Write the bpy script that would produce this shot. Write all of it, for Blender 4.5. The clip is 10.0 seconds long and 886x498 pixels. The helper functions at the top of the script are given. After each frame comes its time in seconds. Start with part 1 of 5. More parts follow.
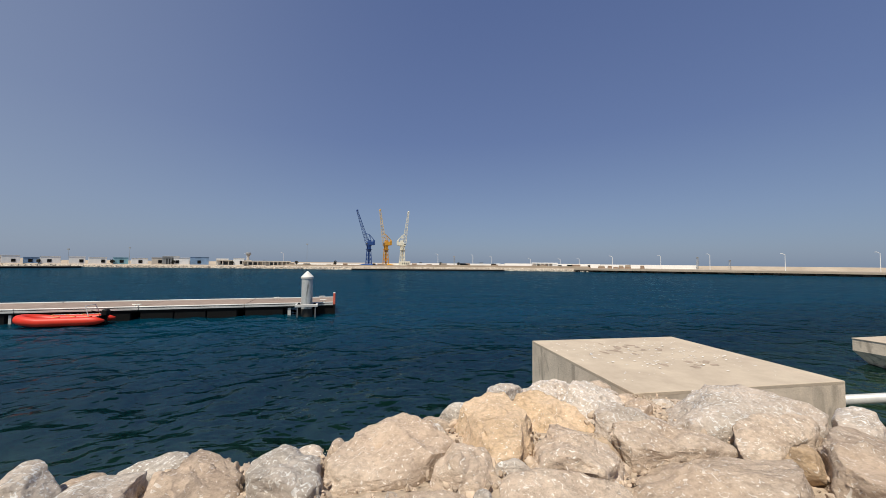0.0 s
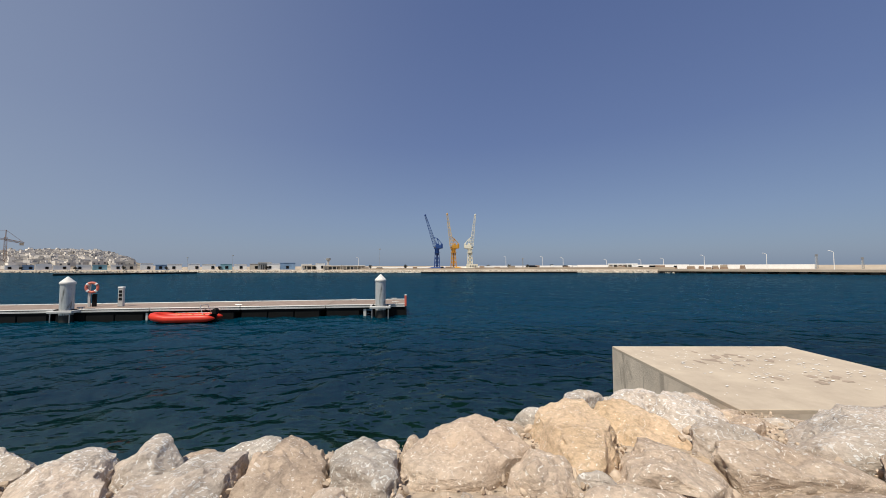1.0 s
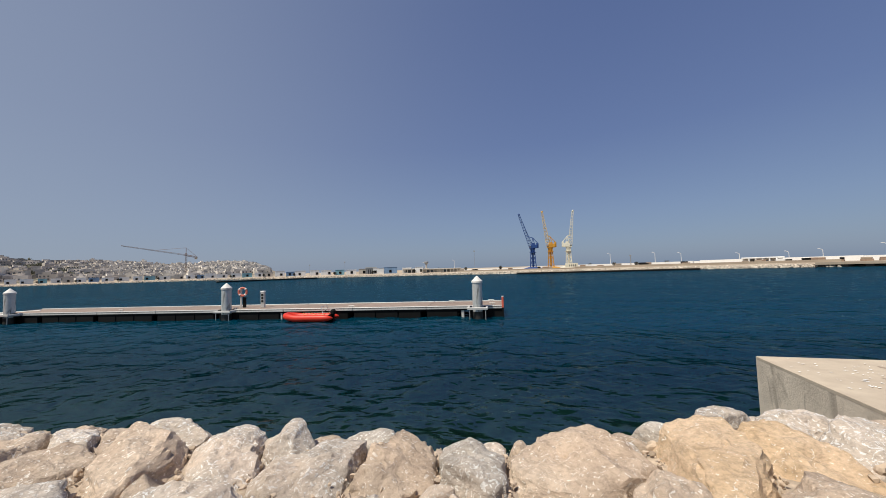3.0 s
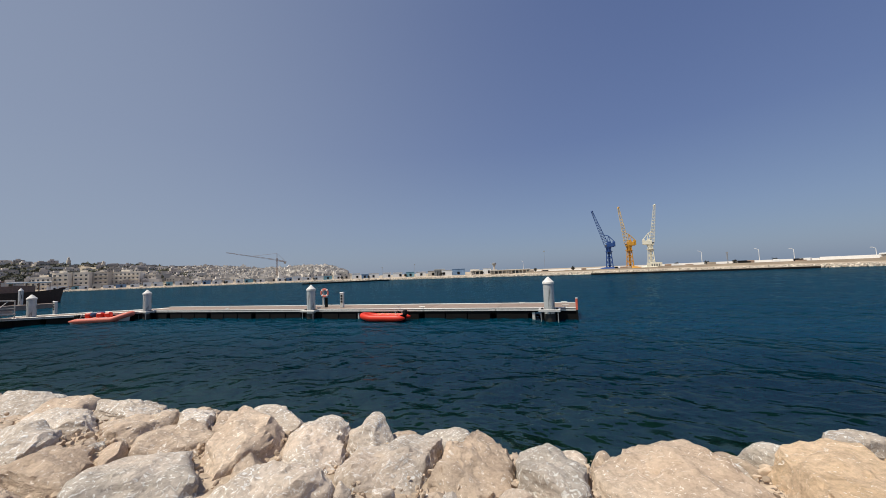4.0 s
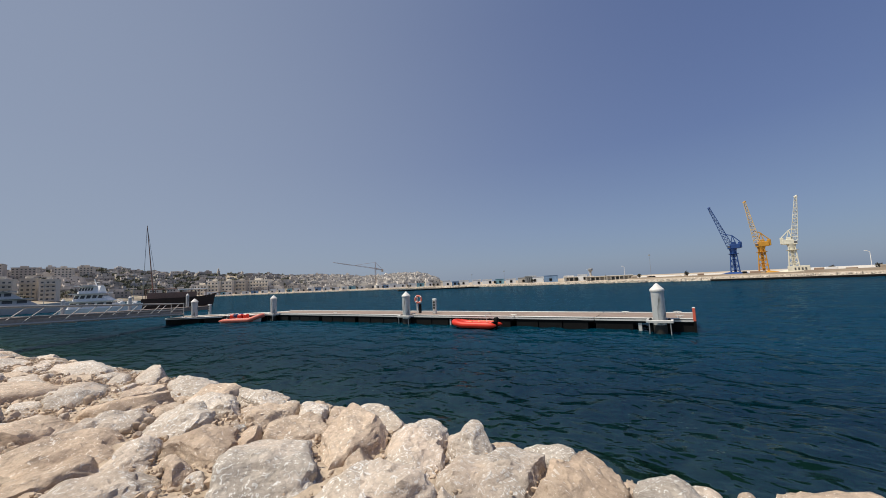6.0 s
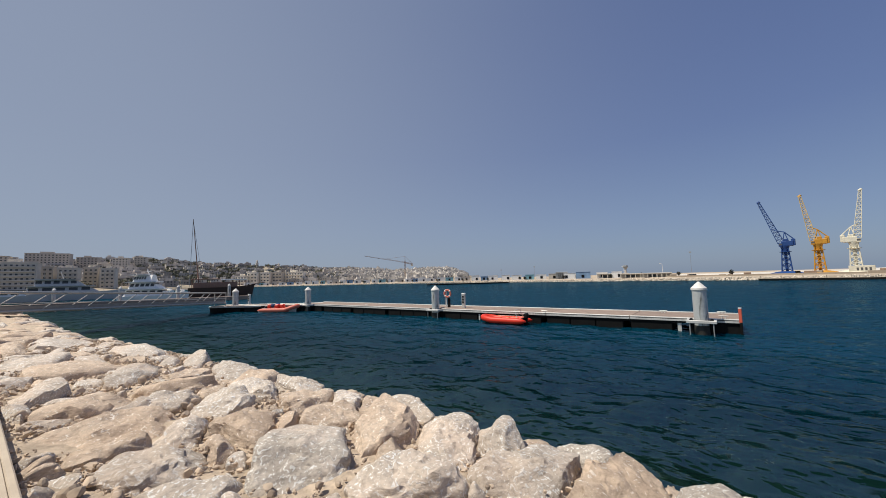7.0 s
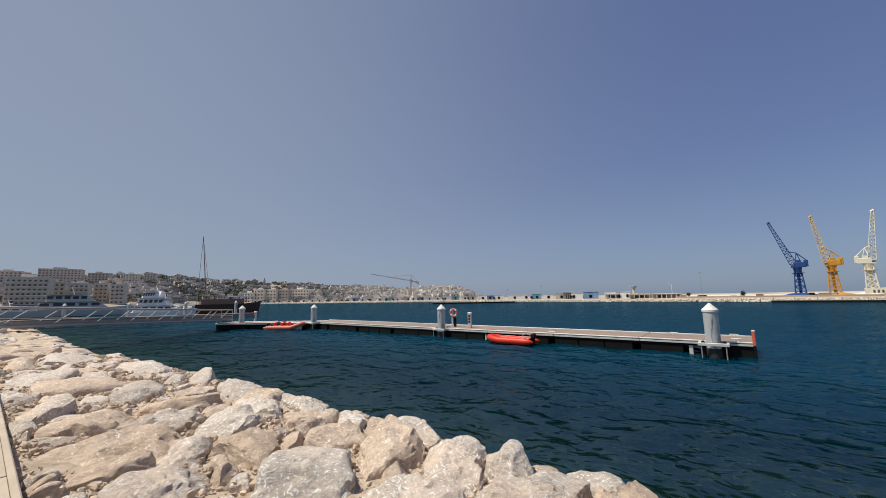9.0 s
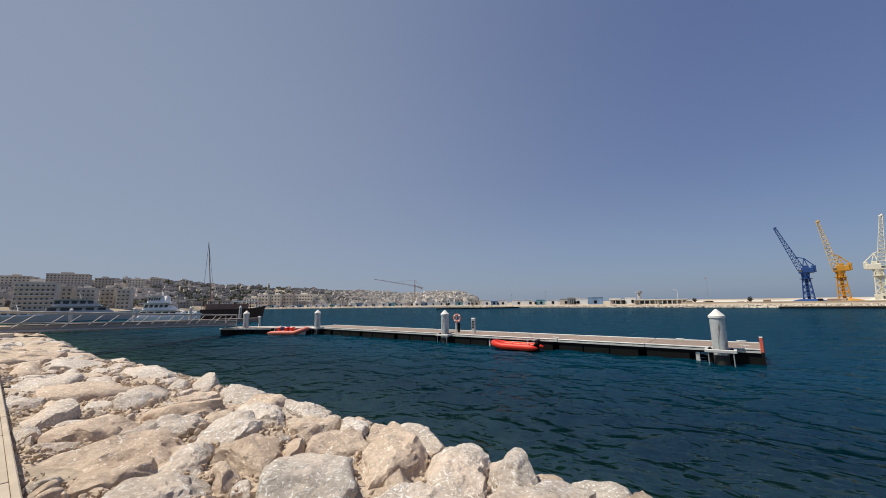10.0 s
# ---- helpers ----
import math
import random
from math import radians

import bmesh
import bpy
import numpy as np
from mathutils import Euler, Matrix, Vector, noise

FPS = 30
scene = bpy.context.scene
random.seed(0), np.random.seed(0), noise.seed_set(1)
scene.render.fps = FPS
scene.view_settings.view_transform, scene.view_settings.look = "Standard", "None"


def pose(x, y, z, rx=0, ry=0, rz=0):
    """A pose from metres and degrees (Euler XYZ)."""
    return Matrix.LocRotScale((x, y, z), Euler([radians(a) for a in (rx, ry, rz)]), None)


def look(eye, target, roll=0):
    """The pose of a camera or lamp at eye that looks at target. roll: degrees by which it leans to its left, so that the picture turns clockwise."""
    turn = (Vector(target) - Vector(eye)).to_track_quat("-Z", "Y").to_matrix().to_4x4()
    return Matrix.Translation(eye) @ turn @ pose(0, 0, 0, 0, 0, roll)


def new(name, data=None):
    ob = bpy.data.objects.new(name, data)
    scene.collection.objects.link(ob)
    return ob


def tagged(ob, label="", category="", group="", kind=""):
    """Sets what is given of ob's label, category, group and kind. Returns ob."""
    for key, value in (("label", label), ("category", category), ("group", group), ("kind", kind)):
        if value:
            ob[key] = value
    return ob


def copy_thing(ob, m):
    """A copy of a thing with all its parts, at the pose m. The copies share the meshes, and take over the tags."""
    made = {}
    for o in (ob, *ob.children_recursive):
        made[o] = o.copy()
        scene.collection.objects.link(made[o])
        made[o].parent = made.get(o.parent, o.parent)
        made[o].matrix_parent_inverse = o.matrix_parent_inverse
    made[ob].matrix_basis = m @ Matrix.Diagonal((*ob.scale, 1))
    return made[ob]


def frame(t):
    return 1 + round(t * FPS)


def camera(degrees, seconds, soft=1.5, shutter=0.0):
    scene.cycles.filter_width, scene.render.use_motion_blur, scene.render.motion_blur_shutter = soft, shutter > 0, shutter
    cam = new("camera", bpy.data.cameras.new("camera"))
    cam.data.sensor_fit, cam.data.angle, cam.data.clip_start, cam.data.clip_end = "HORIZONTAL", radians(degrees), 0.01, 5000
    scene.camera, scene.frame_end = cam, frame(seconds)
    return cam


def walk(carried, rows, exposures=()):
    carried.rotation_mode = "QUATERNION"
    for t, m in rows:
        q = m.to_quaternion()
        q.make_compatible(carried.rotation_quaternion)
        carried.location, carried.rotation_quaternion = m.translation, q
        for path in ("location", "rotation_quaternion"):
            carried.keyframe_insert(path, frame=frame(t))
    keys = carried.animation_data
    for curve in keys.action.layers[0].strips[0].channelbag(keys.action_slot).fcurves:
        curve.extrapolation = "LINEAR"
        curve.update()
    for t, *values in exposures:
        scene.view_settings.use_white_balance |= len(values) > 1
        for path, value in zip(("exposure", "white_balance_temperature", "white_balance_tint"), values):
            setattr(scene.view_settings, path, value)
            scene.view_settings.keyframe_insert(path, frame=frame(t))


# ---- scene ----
cam = camera(102.3, 10.0, soft=0.5)
walk(cam, [
    (0, pose(0.024, -0.055, 4.062, 92.28, -0.54, -10.81)),
    (0.5, pose(0.022, -0.021, 4.041, 92.43, -0.06, -4.83)),
    (1, pose(-0.000, 0.000, 4.016, 92.70, 0.19, -0.00)),
    (1.5, pose(-0.012, 0.016, 4.010, 92.52, 0.61, 4.05)),
    (2, pose(-0.035, 0.026, 4.016, 92.61, 1.43, 9.48)),
    (3.5, pose(-0.071, 0.039, 4.009, 93.62, 1.87, 19.29)),
    (4, pose(-0.099, 0.027, 3.999, 93.81, 2.30, 25.98)),
    (4.5, pose(-0.121, 0.048, 3.997, 93.93, 2.48, 29.85)),
    (5, pose(-0.142, 0.057, 3.998, 94.48, 2.65, 33.03)),
    (6.5, pose(-0.237, 0.051, 3.977, 95.33, 2.04, 43.11)),
    (7, pose(-0.269, 0.055, 3.970, 94.83, 1.52, 44.83)),
    (7.5, pose(-0.279, 0.051, 3.971, 95.36, 1.61, 45.72)),
    (8, pose(-0.278, 0.039, 3.977, 96.32, 1.41, 45.75)),
    (8.5, pose(-0.264, 0.025, 3.981, 97.21, 1.15, 45.68)),
    (9, pose(-0.255, 0.017, 3.984, 97.83, 1.01, 45.78)),
    (9.5, pose(-0.261, 0.024, 3.984, 98.01, 1.21, 46.29)),
    (10, pose(-0.262, 0.034, 3.989, 98.68, 0.91, 46.37)),
], exposures=[(0, 0.0), (10, 0.0)])

# ---- light: high sun in a clear, slightly hazy sky ----
SUN_FROM = Vector((-0.60, -0.80, 0.0)).normalized() * math.cos(radians(62)) + Vector((0, 0, math.sin(radians(62))))
world = bpy.data.worlds.new("sky")
scene.world = world
world.use_nodes = True
wn, wl = world.node_tree.nodes, world.node_tree.links
sky = wn.new("ShaderNodeTexSky")
sky.sky_type, sky.sun_disc = "NISHITA", False
sky.sun_elevation = radians(62)
sky.sun_rotation = math.atan2(SUN_FROM.x, SUN_FROM.y)
sky.altitude, sky.air_density, sky.dust_density, sky.ozone_density = 0.0, 1.0, 1.2, 4.0
# coastal haze: a soft blue-grey veil over the whole dome, paler towards the horizon
geo = wn.new("ShaderNodeTexCoord")
sepz = wn.new("ShaderNodeSeparateXYZ")
wl.new(geo.outputs["Generated"], sepz.inputs["Vector"])
veil = wn.new("ShaderNodeValToRGB")
ve = veil.color_ramp.elements
ve[0].position, ve[0].color = 0.0, (2.10, 2.82, 4.15, 1)
ve[1].position, ve[1].color = 1.0, (0.85, 1.28, 2.85, 1)
for pos, col in ((0.13, (1.90, 2.55, 4.15, 1)), (0.32, (1.30, 1.82, 3.65, 1)), (0.6, (0.98, 1.42, 3.15, 1))):
    ve.new(pos).color = col
wl.new(sepz.outputs["Z"], veil.inputs["Fac"])
blend = wn.new("ShaderNodeMix")
blend.data_type = "RGBA"
blend.inputs[0].default_value = 0.72
wl.new(sky.outputs["Color"], blend.inputs[6])
wl.new(veil.outputs["Color"], blend.inputs[7])
# paler, hazier air over the town, on the sun's side
toward = wn.new("ShaderNodeVectorMath")
toward.operation = "DOT_PRODUCT"
wl.new(geo.outputs["Generated"], toward.inputs[0])
toward.inputs[1].default_value = Vector((-0.86, -0.50, 0)).normalized()
near_sun = wn.new("ShaderNodeMapRange")
near_sun.inputs["From Min"].default_value, near_sun.inputs["From Max"].default_value = -0.62, 1.1
near_sun.interpolation_type = "SMOOTHSTEP"
near_sun.inputs["To Max"].default_value = 0.68
wl.new(toward.outputs["Value"], near_sun.inputs["Value"])
aureole = wn.new("ShaderNodeMix")
aureole.data_type = "RGBA"
wl.new(near_sun.outputs["Result"], aureole.inputs[0])
wl.new(blend.outputs[2], aureole.inputs[6])
aureole.inputs[7].default_value = (3.30, 3.80, 4.60, 1)
wn["Background"].inputs["Strength"].default_value = 0.10
wl.new(aureole.outputs[2], wn["Background"].inputs["Color"])
sun = new("sun", bpy.data.lights.new("sun", "SUN"))
sun.data.energy, sun.data.angle, sun.data.color = 5.0, radians(0.6), (1.0, 0.93, 0.81)
sun.matrix_world = look(SUN_FROM * 50, (0, 0, 0))


# ---- materials ----
def mat(name, color, rough=0.7, metal=0.0, grain=0.15, scale=3.0, bump=0.0, bump_scale=20.0,
        spots=None, spot_scale=6.0, spot_cut=0.62, spot_edge=0.07, spot_wave=1.2, per_piece=0.0, island=False, second=None, spec=0.4, drawn=1.0):
    """Paint or stone with a base colour, cloudy variation, optional stains and fine relief."""
    m = bpy.data.materials.new(name)
    m.use_nodes = True
    n, l = m.node_tree.nodes, m.node_tree.links
    b = n["Principled BSDF"]
    b.inputs["Roughness"].default_value, b.inputs["Metallic"].default_value = rough, metal
    b.inputs["Specular IOR Level"].default_value = spec
    tc = n.new("ShaderNodeTexCoord")
    t1 = n.new("ShaderNodeTexNoise")
    t1.inputs["Scale"].default_value, t1.inputs["Detail"].default_value, t1.inputs["Roughness"].default_value = scale, 8.0, 0.65
    l.new(tc.outputs["Object"], t1.inputs["Vector"])
    ramp = n.new("ShaderNodeValToRGB")
    c = Vector(color)
    c2 = Vector(second) if second else c * (1 + grain)
    ramp.color_ramp.elements[0].position, ramp.color_ramp.elements[1].position = 0.32, 0.68
    ramp.color_ramp.elements[0].color = (*(c * (1 - grain)), 1)
    ramp.color_ramp.elements[1].color = (*c2, 1)
    l.new(t1.outputs["Fac"], ramp.inputs["Fac"])
    out = ramp.outputs["Color"]
    if spots:
        t2 = n.new("ShaderNodeTexNoise")
        t2.inputs["Scale"].default_value, t2.inputs["Detail"].default_value, t2.inputs["Distortion"].default_value = spot_scale, 4.0, spot_wave
        run = n.new("ShaderNodeMapping")  # drawn below 1: stains run down in long streaks
        run.inputs["Scale"].default_value = (1.0, 1.0, drawn)
        l.new(tc.outputs["Object"], run.inputs["Vector"])
        l.new(run.outputs["Vector"], t2.inputs["Vector"])
        r2 = n.new("ShaderNodeMapRange")
        r2.inputs["From Min"].default_value, r2.inputs["From Max"].default_value = spot_cut, spot_cut + spot_edge
        l.new(t2.outputs["Fac"], r2.inputs["Value"])
        mx = n.new("ShaderNodeMix")
        mx.data_type = "RGBA"
        l.new(r2.outputs["Result"], mx.inputs[0])
        l.new(out, mx.inputs[6])
        mx.inputs[7].default_value = (*spots, 1)
        out = mx.outputs[2]
    if per_piece:
        hsv = n.new("ShaderNodeHueSaturation")
        mr = n.new("ShaderNodeMapRange")
        mr.inputs["To Min"].default_value, mr.inputs["To Max"].default_value = 1 - per_piece, 1 + per_piece
        if island:
            l.new(n.new("ShaderNodeNewGeometry").outputs["Random Per Island"], mr.inputs["Value"])
        else:
            l.new(n.new("ShaderNodeObjectInfo").outputs["Random"], mr.inputs["Value"])
        l.new(mr.outputs["Result"], hsv.inputs["Value"])
        l.new(out, hsv.inputs["Color"])
        out = hsv.outputs["Color"]
    l.new(out, b.inputs["Base Color"])
    if bump:
        t3 = n.new("ShaderNodeTexNoise")
        t3.inputs["Scale"].default_value, t3.inputs["Detail"].default_value, t3.inputs["Roughness"].default_value = bump_scale, 8.0, 0.7
        l.new(tc.outputs["Object"], t3.inputs["Vector"])
        bp = n.new("ShaderNodeBump")
        bp.inputs["Strength"].default_value, bp.inputs["Distance"].default_value = 0.9, bump
        l.new(t3.outputs["Fac"], bp.inputs["Height"])
        l.new(bp.outputs["Normal"], b.inputs["Normal"])
    return m


def stone(name, color, second, streak, bare=0.57):
    """Limestone: two tones, pale bird and salt marks, dark pits, layered relief; each stone a little different."""
    m = mat(name, color, rough=0.9, grain=0.22, scale=2.2, second=second, spots=streak, spot_scale=13.0, spot_cut=bare, spot_edge=0.035, spot_wave=2.2, per_piece=0.13, spec=0.25)
    n, l = m.node_tree.nodes, m.node_tree.links
    b = n["Principled BSDF"]
    place = n.new("ShaderNodeNewGeometry")
    for link in [k for k in l if k.from_node.bl_idname == "ShaderNodeTexCoord"]:
        l.new(place.outputs["Position"], link.to_socket)
    stretch = n.new("ShaderNodeMapping")
    stretch.inputs["Rotation"].default_value = (0.35, 0.25, 0.4)
    stretch.inputs["Scale"].default_value = (1.0, 1.0, 1.9)
    l.new(place.outputs["Position"], stretch.inputs["Vector"])
    rough = n.new("ShaderNodeTexNoise")
    rough.inputs["Scale"].default_value, rough.inputs["Detail"].default_value, rough.inputs["Roughness"].default_value = 5.0, 10.0, 0.72
    pits = n.new("ShaderNodeTexVoronoi")
    pits.feature, pits.inputs["Scale"].default_value = "DISTANCE_TO_EDGE", 3.5
    for t in (rough, pits):
        l.new(stretch.outputs["Vector"], t.inputs["Vector"])
    crack = n.new("ShaderNodeMapRange")
    crack.inputs["From Max"].default_value = 0.05
    l.new(pits.outputs["Distance"], crack.inputs["Value"])
    add = n.new("ShaderNodeMath")
    add.operation = "MULTIPLY_ADD"
    l.new(crack.outputs["Result"], add.inputs[0])
    add.inputs[1].default_value = 0.03
    l.new(rough.outputs["Fac"], add.inputs[2])
    bp = n.new("ShaderNodeBump")
    bp.inputs["Strength"].default_value, bp.inputs["Distance"].default_value = 1.0, 0.075
    l.new(add.outputs[0], bp.inputs["Height"])
    l.new(bp.outputs["Normal"], b.inputs["Normal"])
    # fine dark pits and lichen over the colour
    old = b.inputs["Base Color"].links[0].from_socket
    fine = n.new("ShaderNodeTexNoise")
    fine.inputs["Scale"].default_value, fine.inputs["Detail"].default_value, fine.inputs["Roughness"].default_value = 15.0, 9.0, 0.72
    l.new(stretch.outputs["Vector"], fine.inputs["Vector"])
    dark = n.new("ShaderNodeMapRange")
    dark.inputs["From Min"].default_value, dark.inputs["From Max"].default_value = 0.30, 0.56
    dark.inputs["To Min"].default_value, dark.inputs["To Max"].default_value = 0.70, 1.22
    l.new(fine.outputs["Fac"], dark.inputs["Value"])
    mul = n.new("ShaderNodeVectorMath")
    mul.operation = "SCALE"
    l.new(old, mul.inputs[0])
    l.new(dark.outputs["Result"], mul.inputs["Scale"])
    # broad rusty and grey weathering
    broad = n.new("ShaderNodeTexNoise")
    broad.inputs["Scale"].default_value, broad.inputs["Detail"].default_value = 1.1, 6.0
    l.new(place.outputs["Position"], broad.inputs["Vector"])
    amount = n.new("ShaderNodeMapRange")
    amount.inputs["From Min"].default_value, amount.inputs["From Max"].default_value, amount.inputs["To Max"].default_value = 0.46, 0.74, 0.38
    l.new(broad.outputs["Fac"], amount.inputs["Value"])
    rusty = n.new("ShaderNodeMix")
    rusty.data_type = "RGBA"
    l.new(amount.outputs["Result"], rusty.inputs[0])
    l.new(mul.outputs["Vector"], rusty.inputs[6])
    rusty.inputs[7].default_value = (0.66, 0.46, 0.31, 1)
    l.new(rusty.outputs[2], b.inputs["Base Color"])
    return m


def water_material():
    """Deep clear sea: dark body colour, greener over the stones by the shore, mirror-like ripples."""
    m = bpy.data.materials.new("sea_water")
    m.use_nodes = True
    n, l = m.node_tree.nodes, m.node_tree.links
    out = n["Material Output"]
    n.remove(n["Principled BSDF"])
    body, gloss, mix, fres = n.new("ShaderNodeSubsurfaceScattering"), n.new("ShaderNodeBsdfGlossy"), n.new("ShaderNodeMixShader"), n.new("ShaderNodeFresnel")
    body.falloff = "BURLEY"  # light spreads through the water, so shadows on it are soft
    body.inputs["Scale"].default_value = 1.0
    body.inputs["Radius"].default_value = (1.2, 2.0, 2.4)
    gloss.inputs["Roughness"].default_value, fres.inputs["IOR"].default_value = 0.09, 1.333
    share = n.new("ShaderNodeMapRange")  # steep ripples hide one another at grazing angles and keep the mirror weak
    share.inputs["From Min"].default_value, share.inputs["From Max"].default_value, share.inputs["To Max"].default_value = 0.11, 0.75, 0.155
    l.new(fres.outputs["Fac"], share.inputs["Value"])
    l.new(share.outputs["Result"], mix.inputs["Fac"])
    murk, depth = n.new("ShaderNodeBsdfDiffuse"), n.new("ShaderNodeMixShader")
    depth.inputs["Fac"].default_value = 0.45
    l.new(body.outputs["BSSRDF"], depth.inputs[1])
    l.new(murk.outputs["BSDF"], depth.inputs[2])
    l.new(depth.outputs["Shader"], mix.inputs[1])
    # reflections are tinted so that the ripple highlights come out teal
    gloss.inputs["Color"].default_value = (0.72, 0.93, 1.0, 1)
    l.new(gloss.outputs["BSDF"], mix.inputs[2])
    l.new(mix.outputs["Shader"], out.inputs["Surface"])
    tc = n.new("ShaderNodeTexCoord")
    sep = n.new("ShaderNodeSeparateXYZ")
    l.new(tc.outputs["Object"], sep.inputs["Vector"])
    # distance from the shore line, in metres
    d = n.new("ShaderNodeMath")
    d.operation = "MULTIPLY_ADD"
    l.new(sep.outputs["X"], d.inputs[0])
    d.inputs[1].default_value = -0.15
    l.new(sep.outputs["Y"], d.inputs[2])
    wob = n.new("ShaderNodeTexNoise")
    wob.inputs["Scale"].default_value, wob.inputs["Detail"].default_value = 0.25, 4.0
    l.new(tc.outputs["Object"], wob.inputs["Vector"])
    d2 = n.new("ShaderNodeMath")
    d2.operation = "MULTIPLY_ADD"
    l.new(wob.outputs["Fac"], d2.inputs[0])
    d2.inputs[1].default_value = 6.0
    l.new(d.outputs[0], d2.inputs[2])
    ramp = n.new("ShaderNodeValToRGB")
    mr = n.new("ShaderNodeMapRange")
    mr.inputs["From Min"].default_value, mr.inputs["From Max"].default_value = 8.6, 29.0
    l.new(d2.outputs[0], mr.inputs["Value"])
    l.new(mr.outputs["Result"], ramp.inputs["Fac"])
    e = ramp.color_ramp.elements
    e[0].position, e[0].color = 0.0, (0.012, 0.027, 0.013, 1)
    e[1].position, e[1].color = 1.0, (0.0002, 0.0232, 0.0420, 1)
    mid = e.new(0.4)
    mid.color = (0.0004, 0.0090, 0.0122, 1)
    e.new(0.14).color = (0.0035, 0.0140, 0.0100, 1)
    for node in (body, murk):
        l.new(ramp.outputs["Color"], node.inputs["Color"])
    w1 = n.new("ShaderNodeTexNoise")
    w1.inputs["Scale"].default_value, w1.inputs["Detail"].default_value, w1.inputs["Distortion"].default_value = 1.6, 2.5, 0.2
    st = n.new("ShaderNodeMapping")
    st.inputs["Rotation"].default_value = (0, 0, radians(-20))
    st.inputs["Scale"].default_value = (0.75, 1.0, 1.0)
    l.new(tc.outputs["Object"], st.inputs["Vector"])
    l.new(st.outputs["Vector"], w1.inputs["Vector"])
    bp = n.new("ShaderNodeBump")
    bp.inputs["Strength"].default_value, bp.inputs["Distance"].default_value = 1.0, 0.22
    w2 = n.new("ShaderNodeTexNoise")
    w2.inputs["Scale"].default_value, w2.inputs["Detail"].default_value, w2.inputs["Distortion"].default_value = 0.7, 2.5, 0.3
    l.new(st.outputs["Vector"], w2.inputs["Vector"])
    w3 = n.new("ShaderNodeTexNoise")
    w3.inputs["Scale"].default_value, w3.inputs["Detail"].default_value, w3.inputs["Distortion"].default_value = 0.17, 2.0, 0.3
    l.new(st.outputs["Vector"], w3.inputs["Vector"])
    swell = n.new("ShaderNodeMath")
    swell.operation = "MULTIPLY_ADD"
    l.new(w3.outputs["Fac"], swell.inputs[0])
    swell.inputs[1].default_value = 6.0
    both = n.new("ShaderNodeMath")
    both.operation = "MULTIPLY_ADD"
    l.new(w2.outputs["Fac"], both.inputs[0])
    both.inputs[1].default_value = 2.6
    l.new(w1.outputs["Fac"], swell.inputs[2])
    l.new(swell.outputs[0], both.inputs[2])
    l.new(both.outputs[0], bp.inputs["Height"])
    for node in (body, murk, gloss, fres):
        l.new(bp.outputs["Normal"], node.inputs["Normal"])
    return m


WATER = water_material()
LIME_PALE = stone("limestone_pale", (0.535, 0.449, 0.365), (0.596, 0.524, 0.451), (0.704, 0.683, 0.652), 0.565)
LIME_GREY = stone("limestone_grey", (0.503, 0.436, 0.365), (0.567, 0.509, 0.447), (0.712, 0.693, 0.653), 0.575)
LIME_TAN = stone("limestone_tan", (0.525, 0.399, 0.299), (0.586, 0.479, 0.375), (0.736, 0.674, 0.601), 0.61)
LIME_OCHRE = stone("limestone_ochre", (0.569, 0.402, 0.246), (0.620, 0.471, 0.326), (0.745, 0.664, 0.567), 0.635)
STONES = [LIME_PALE, LIME_PALE, LIME_GREY, LIME_TAN, LIME_TAN]
RUBBLE = mat("rubble_earth", (0.50, 0.40, 0.30), 0.95, grain=0.35, scale=5.0, bump=0.05, bump_scale=14)
CONCRETE = mat("weathered_concrete", (0.475, 0.39, 0.30), 0.9, grain=0.12, scale=1.5, bump=0.012, bump_scale=30, second=(0.535, 0.45, 0.345))
CONCRETE_SIDE = mat("raw_concrete", (0.62, 0.53, 0.42), 0.9, grain=0.2, scale=1.2, bump=0.015, bump_scale=16, spots=(0.40, 0.34, 0.27), spot_scale=2.2, spot_cut=0.55, spot_edge=0.12, drawn=0.4)
DROPPING = mat("bird_dropping", (0.80, 0.78, 0.74), 0.9)
STAIN = mat("dark_stain", (0.33, 0.26, 0.20), 0.95)
DECKING = mat("pinkish_decking", (0.27, 0.205, 0.165), 0.8, grain=0.2, scale=2.0, per_piece=0.12)
ALU = mat("pale_grey_aluminium", (0.58, 0.57, 0.54), 0.5, 0.3, grain=0.1, scale=4)
GALV = mat("galvanised_pile", (0.50, 0.51, 0.50), 0.45, 0.35, grain=0.12, scale=2.5, spots=(0.12, 0.125, 0.11), spot_scale=3.2, spot_cut=0.56, spot_edge=0.12, drawn=0.16)
CAP = mat("white_pile_cap", (0.66, 0.64, 0.60), 0.65, grain=0.12, scale=3)
WEED = mat("dark_wet_weed", (0.025, 0.024, 0.020), 0.6, grain=0.4, scale=5)
BLACK = mat("black_float_plastic", (0.006, 0.006, 0.006), 0.7, grain=0.3, scale=3, spec=0.15)
ORANGE = mat("orange_red_rubber", (0.60, 0.032, 0.012), 0.45, grain=0.08, scale=4)
ORANGE_FADED = mat("faded_orange_rubber", (0.60, 0.16, 0.11), 0.55, grain=0.15, scale=4)
BLUE_CLOTH = mat("navy_cloth", (0.03, 0.05, 0.12), 0.9)
WHITE = mat("white_paint", (0.84, 0.82, 0.78), 0.6, grain=0.06, scale=0.6)
RED = mat("red_paint", (0.55, 0.10, 0.06), 0.6)
GANG = mat("dull_grey_aluminium", (0.46, 0.43, 0.385), 0.6, 0.1, grain=0.1, scale=4)
KICK = mat("brown_grey_plate", (0.33, 0.28, 0.23), 0.7, grain=0.15, scale=2)
STEEL = mat("grey_steel", (0.38, 0.38, 0.37), 0.5, 0.5, grain=0.1)
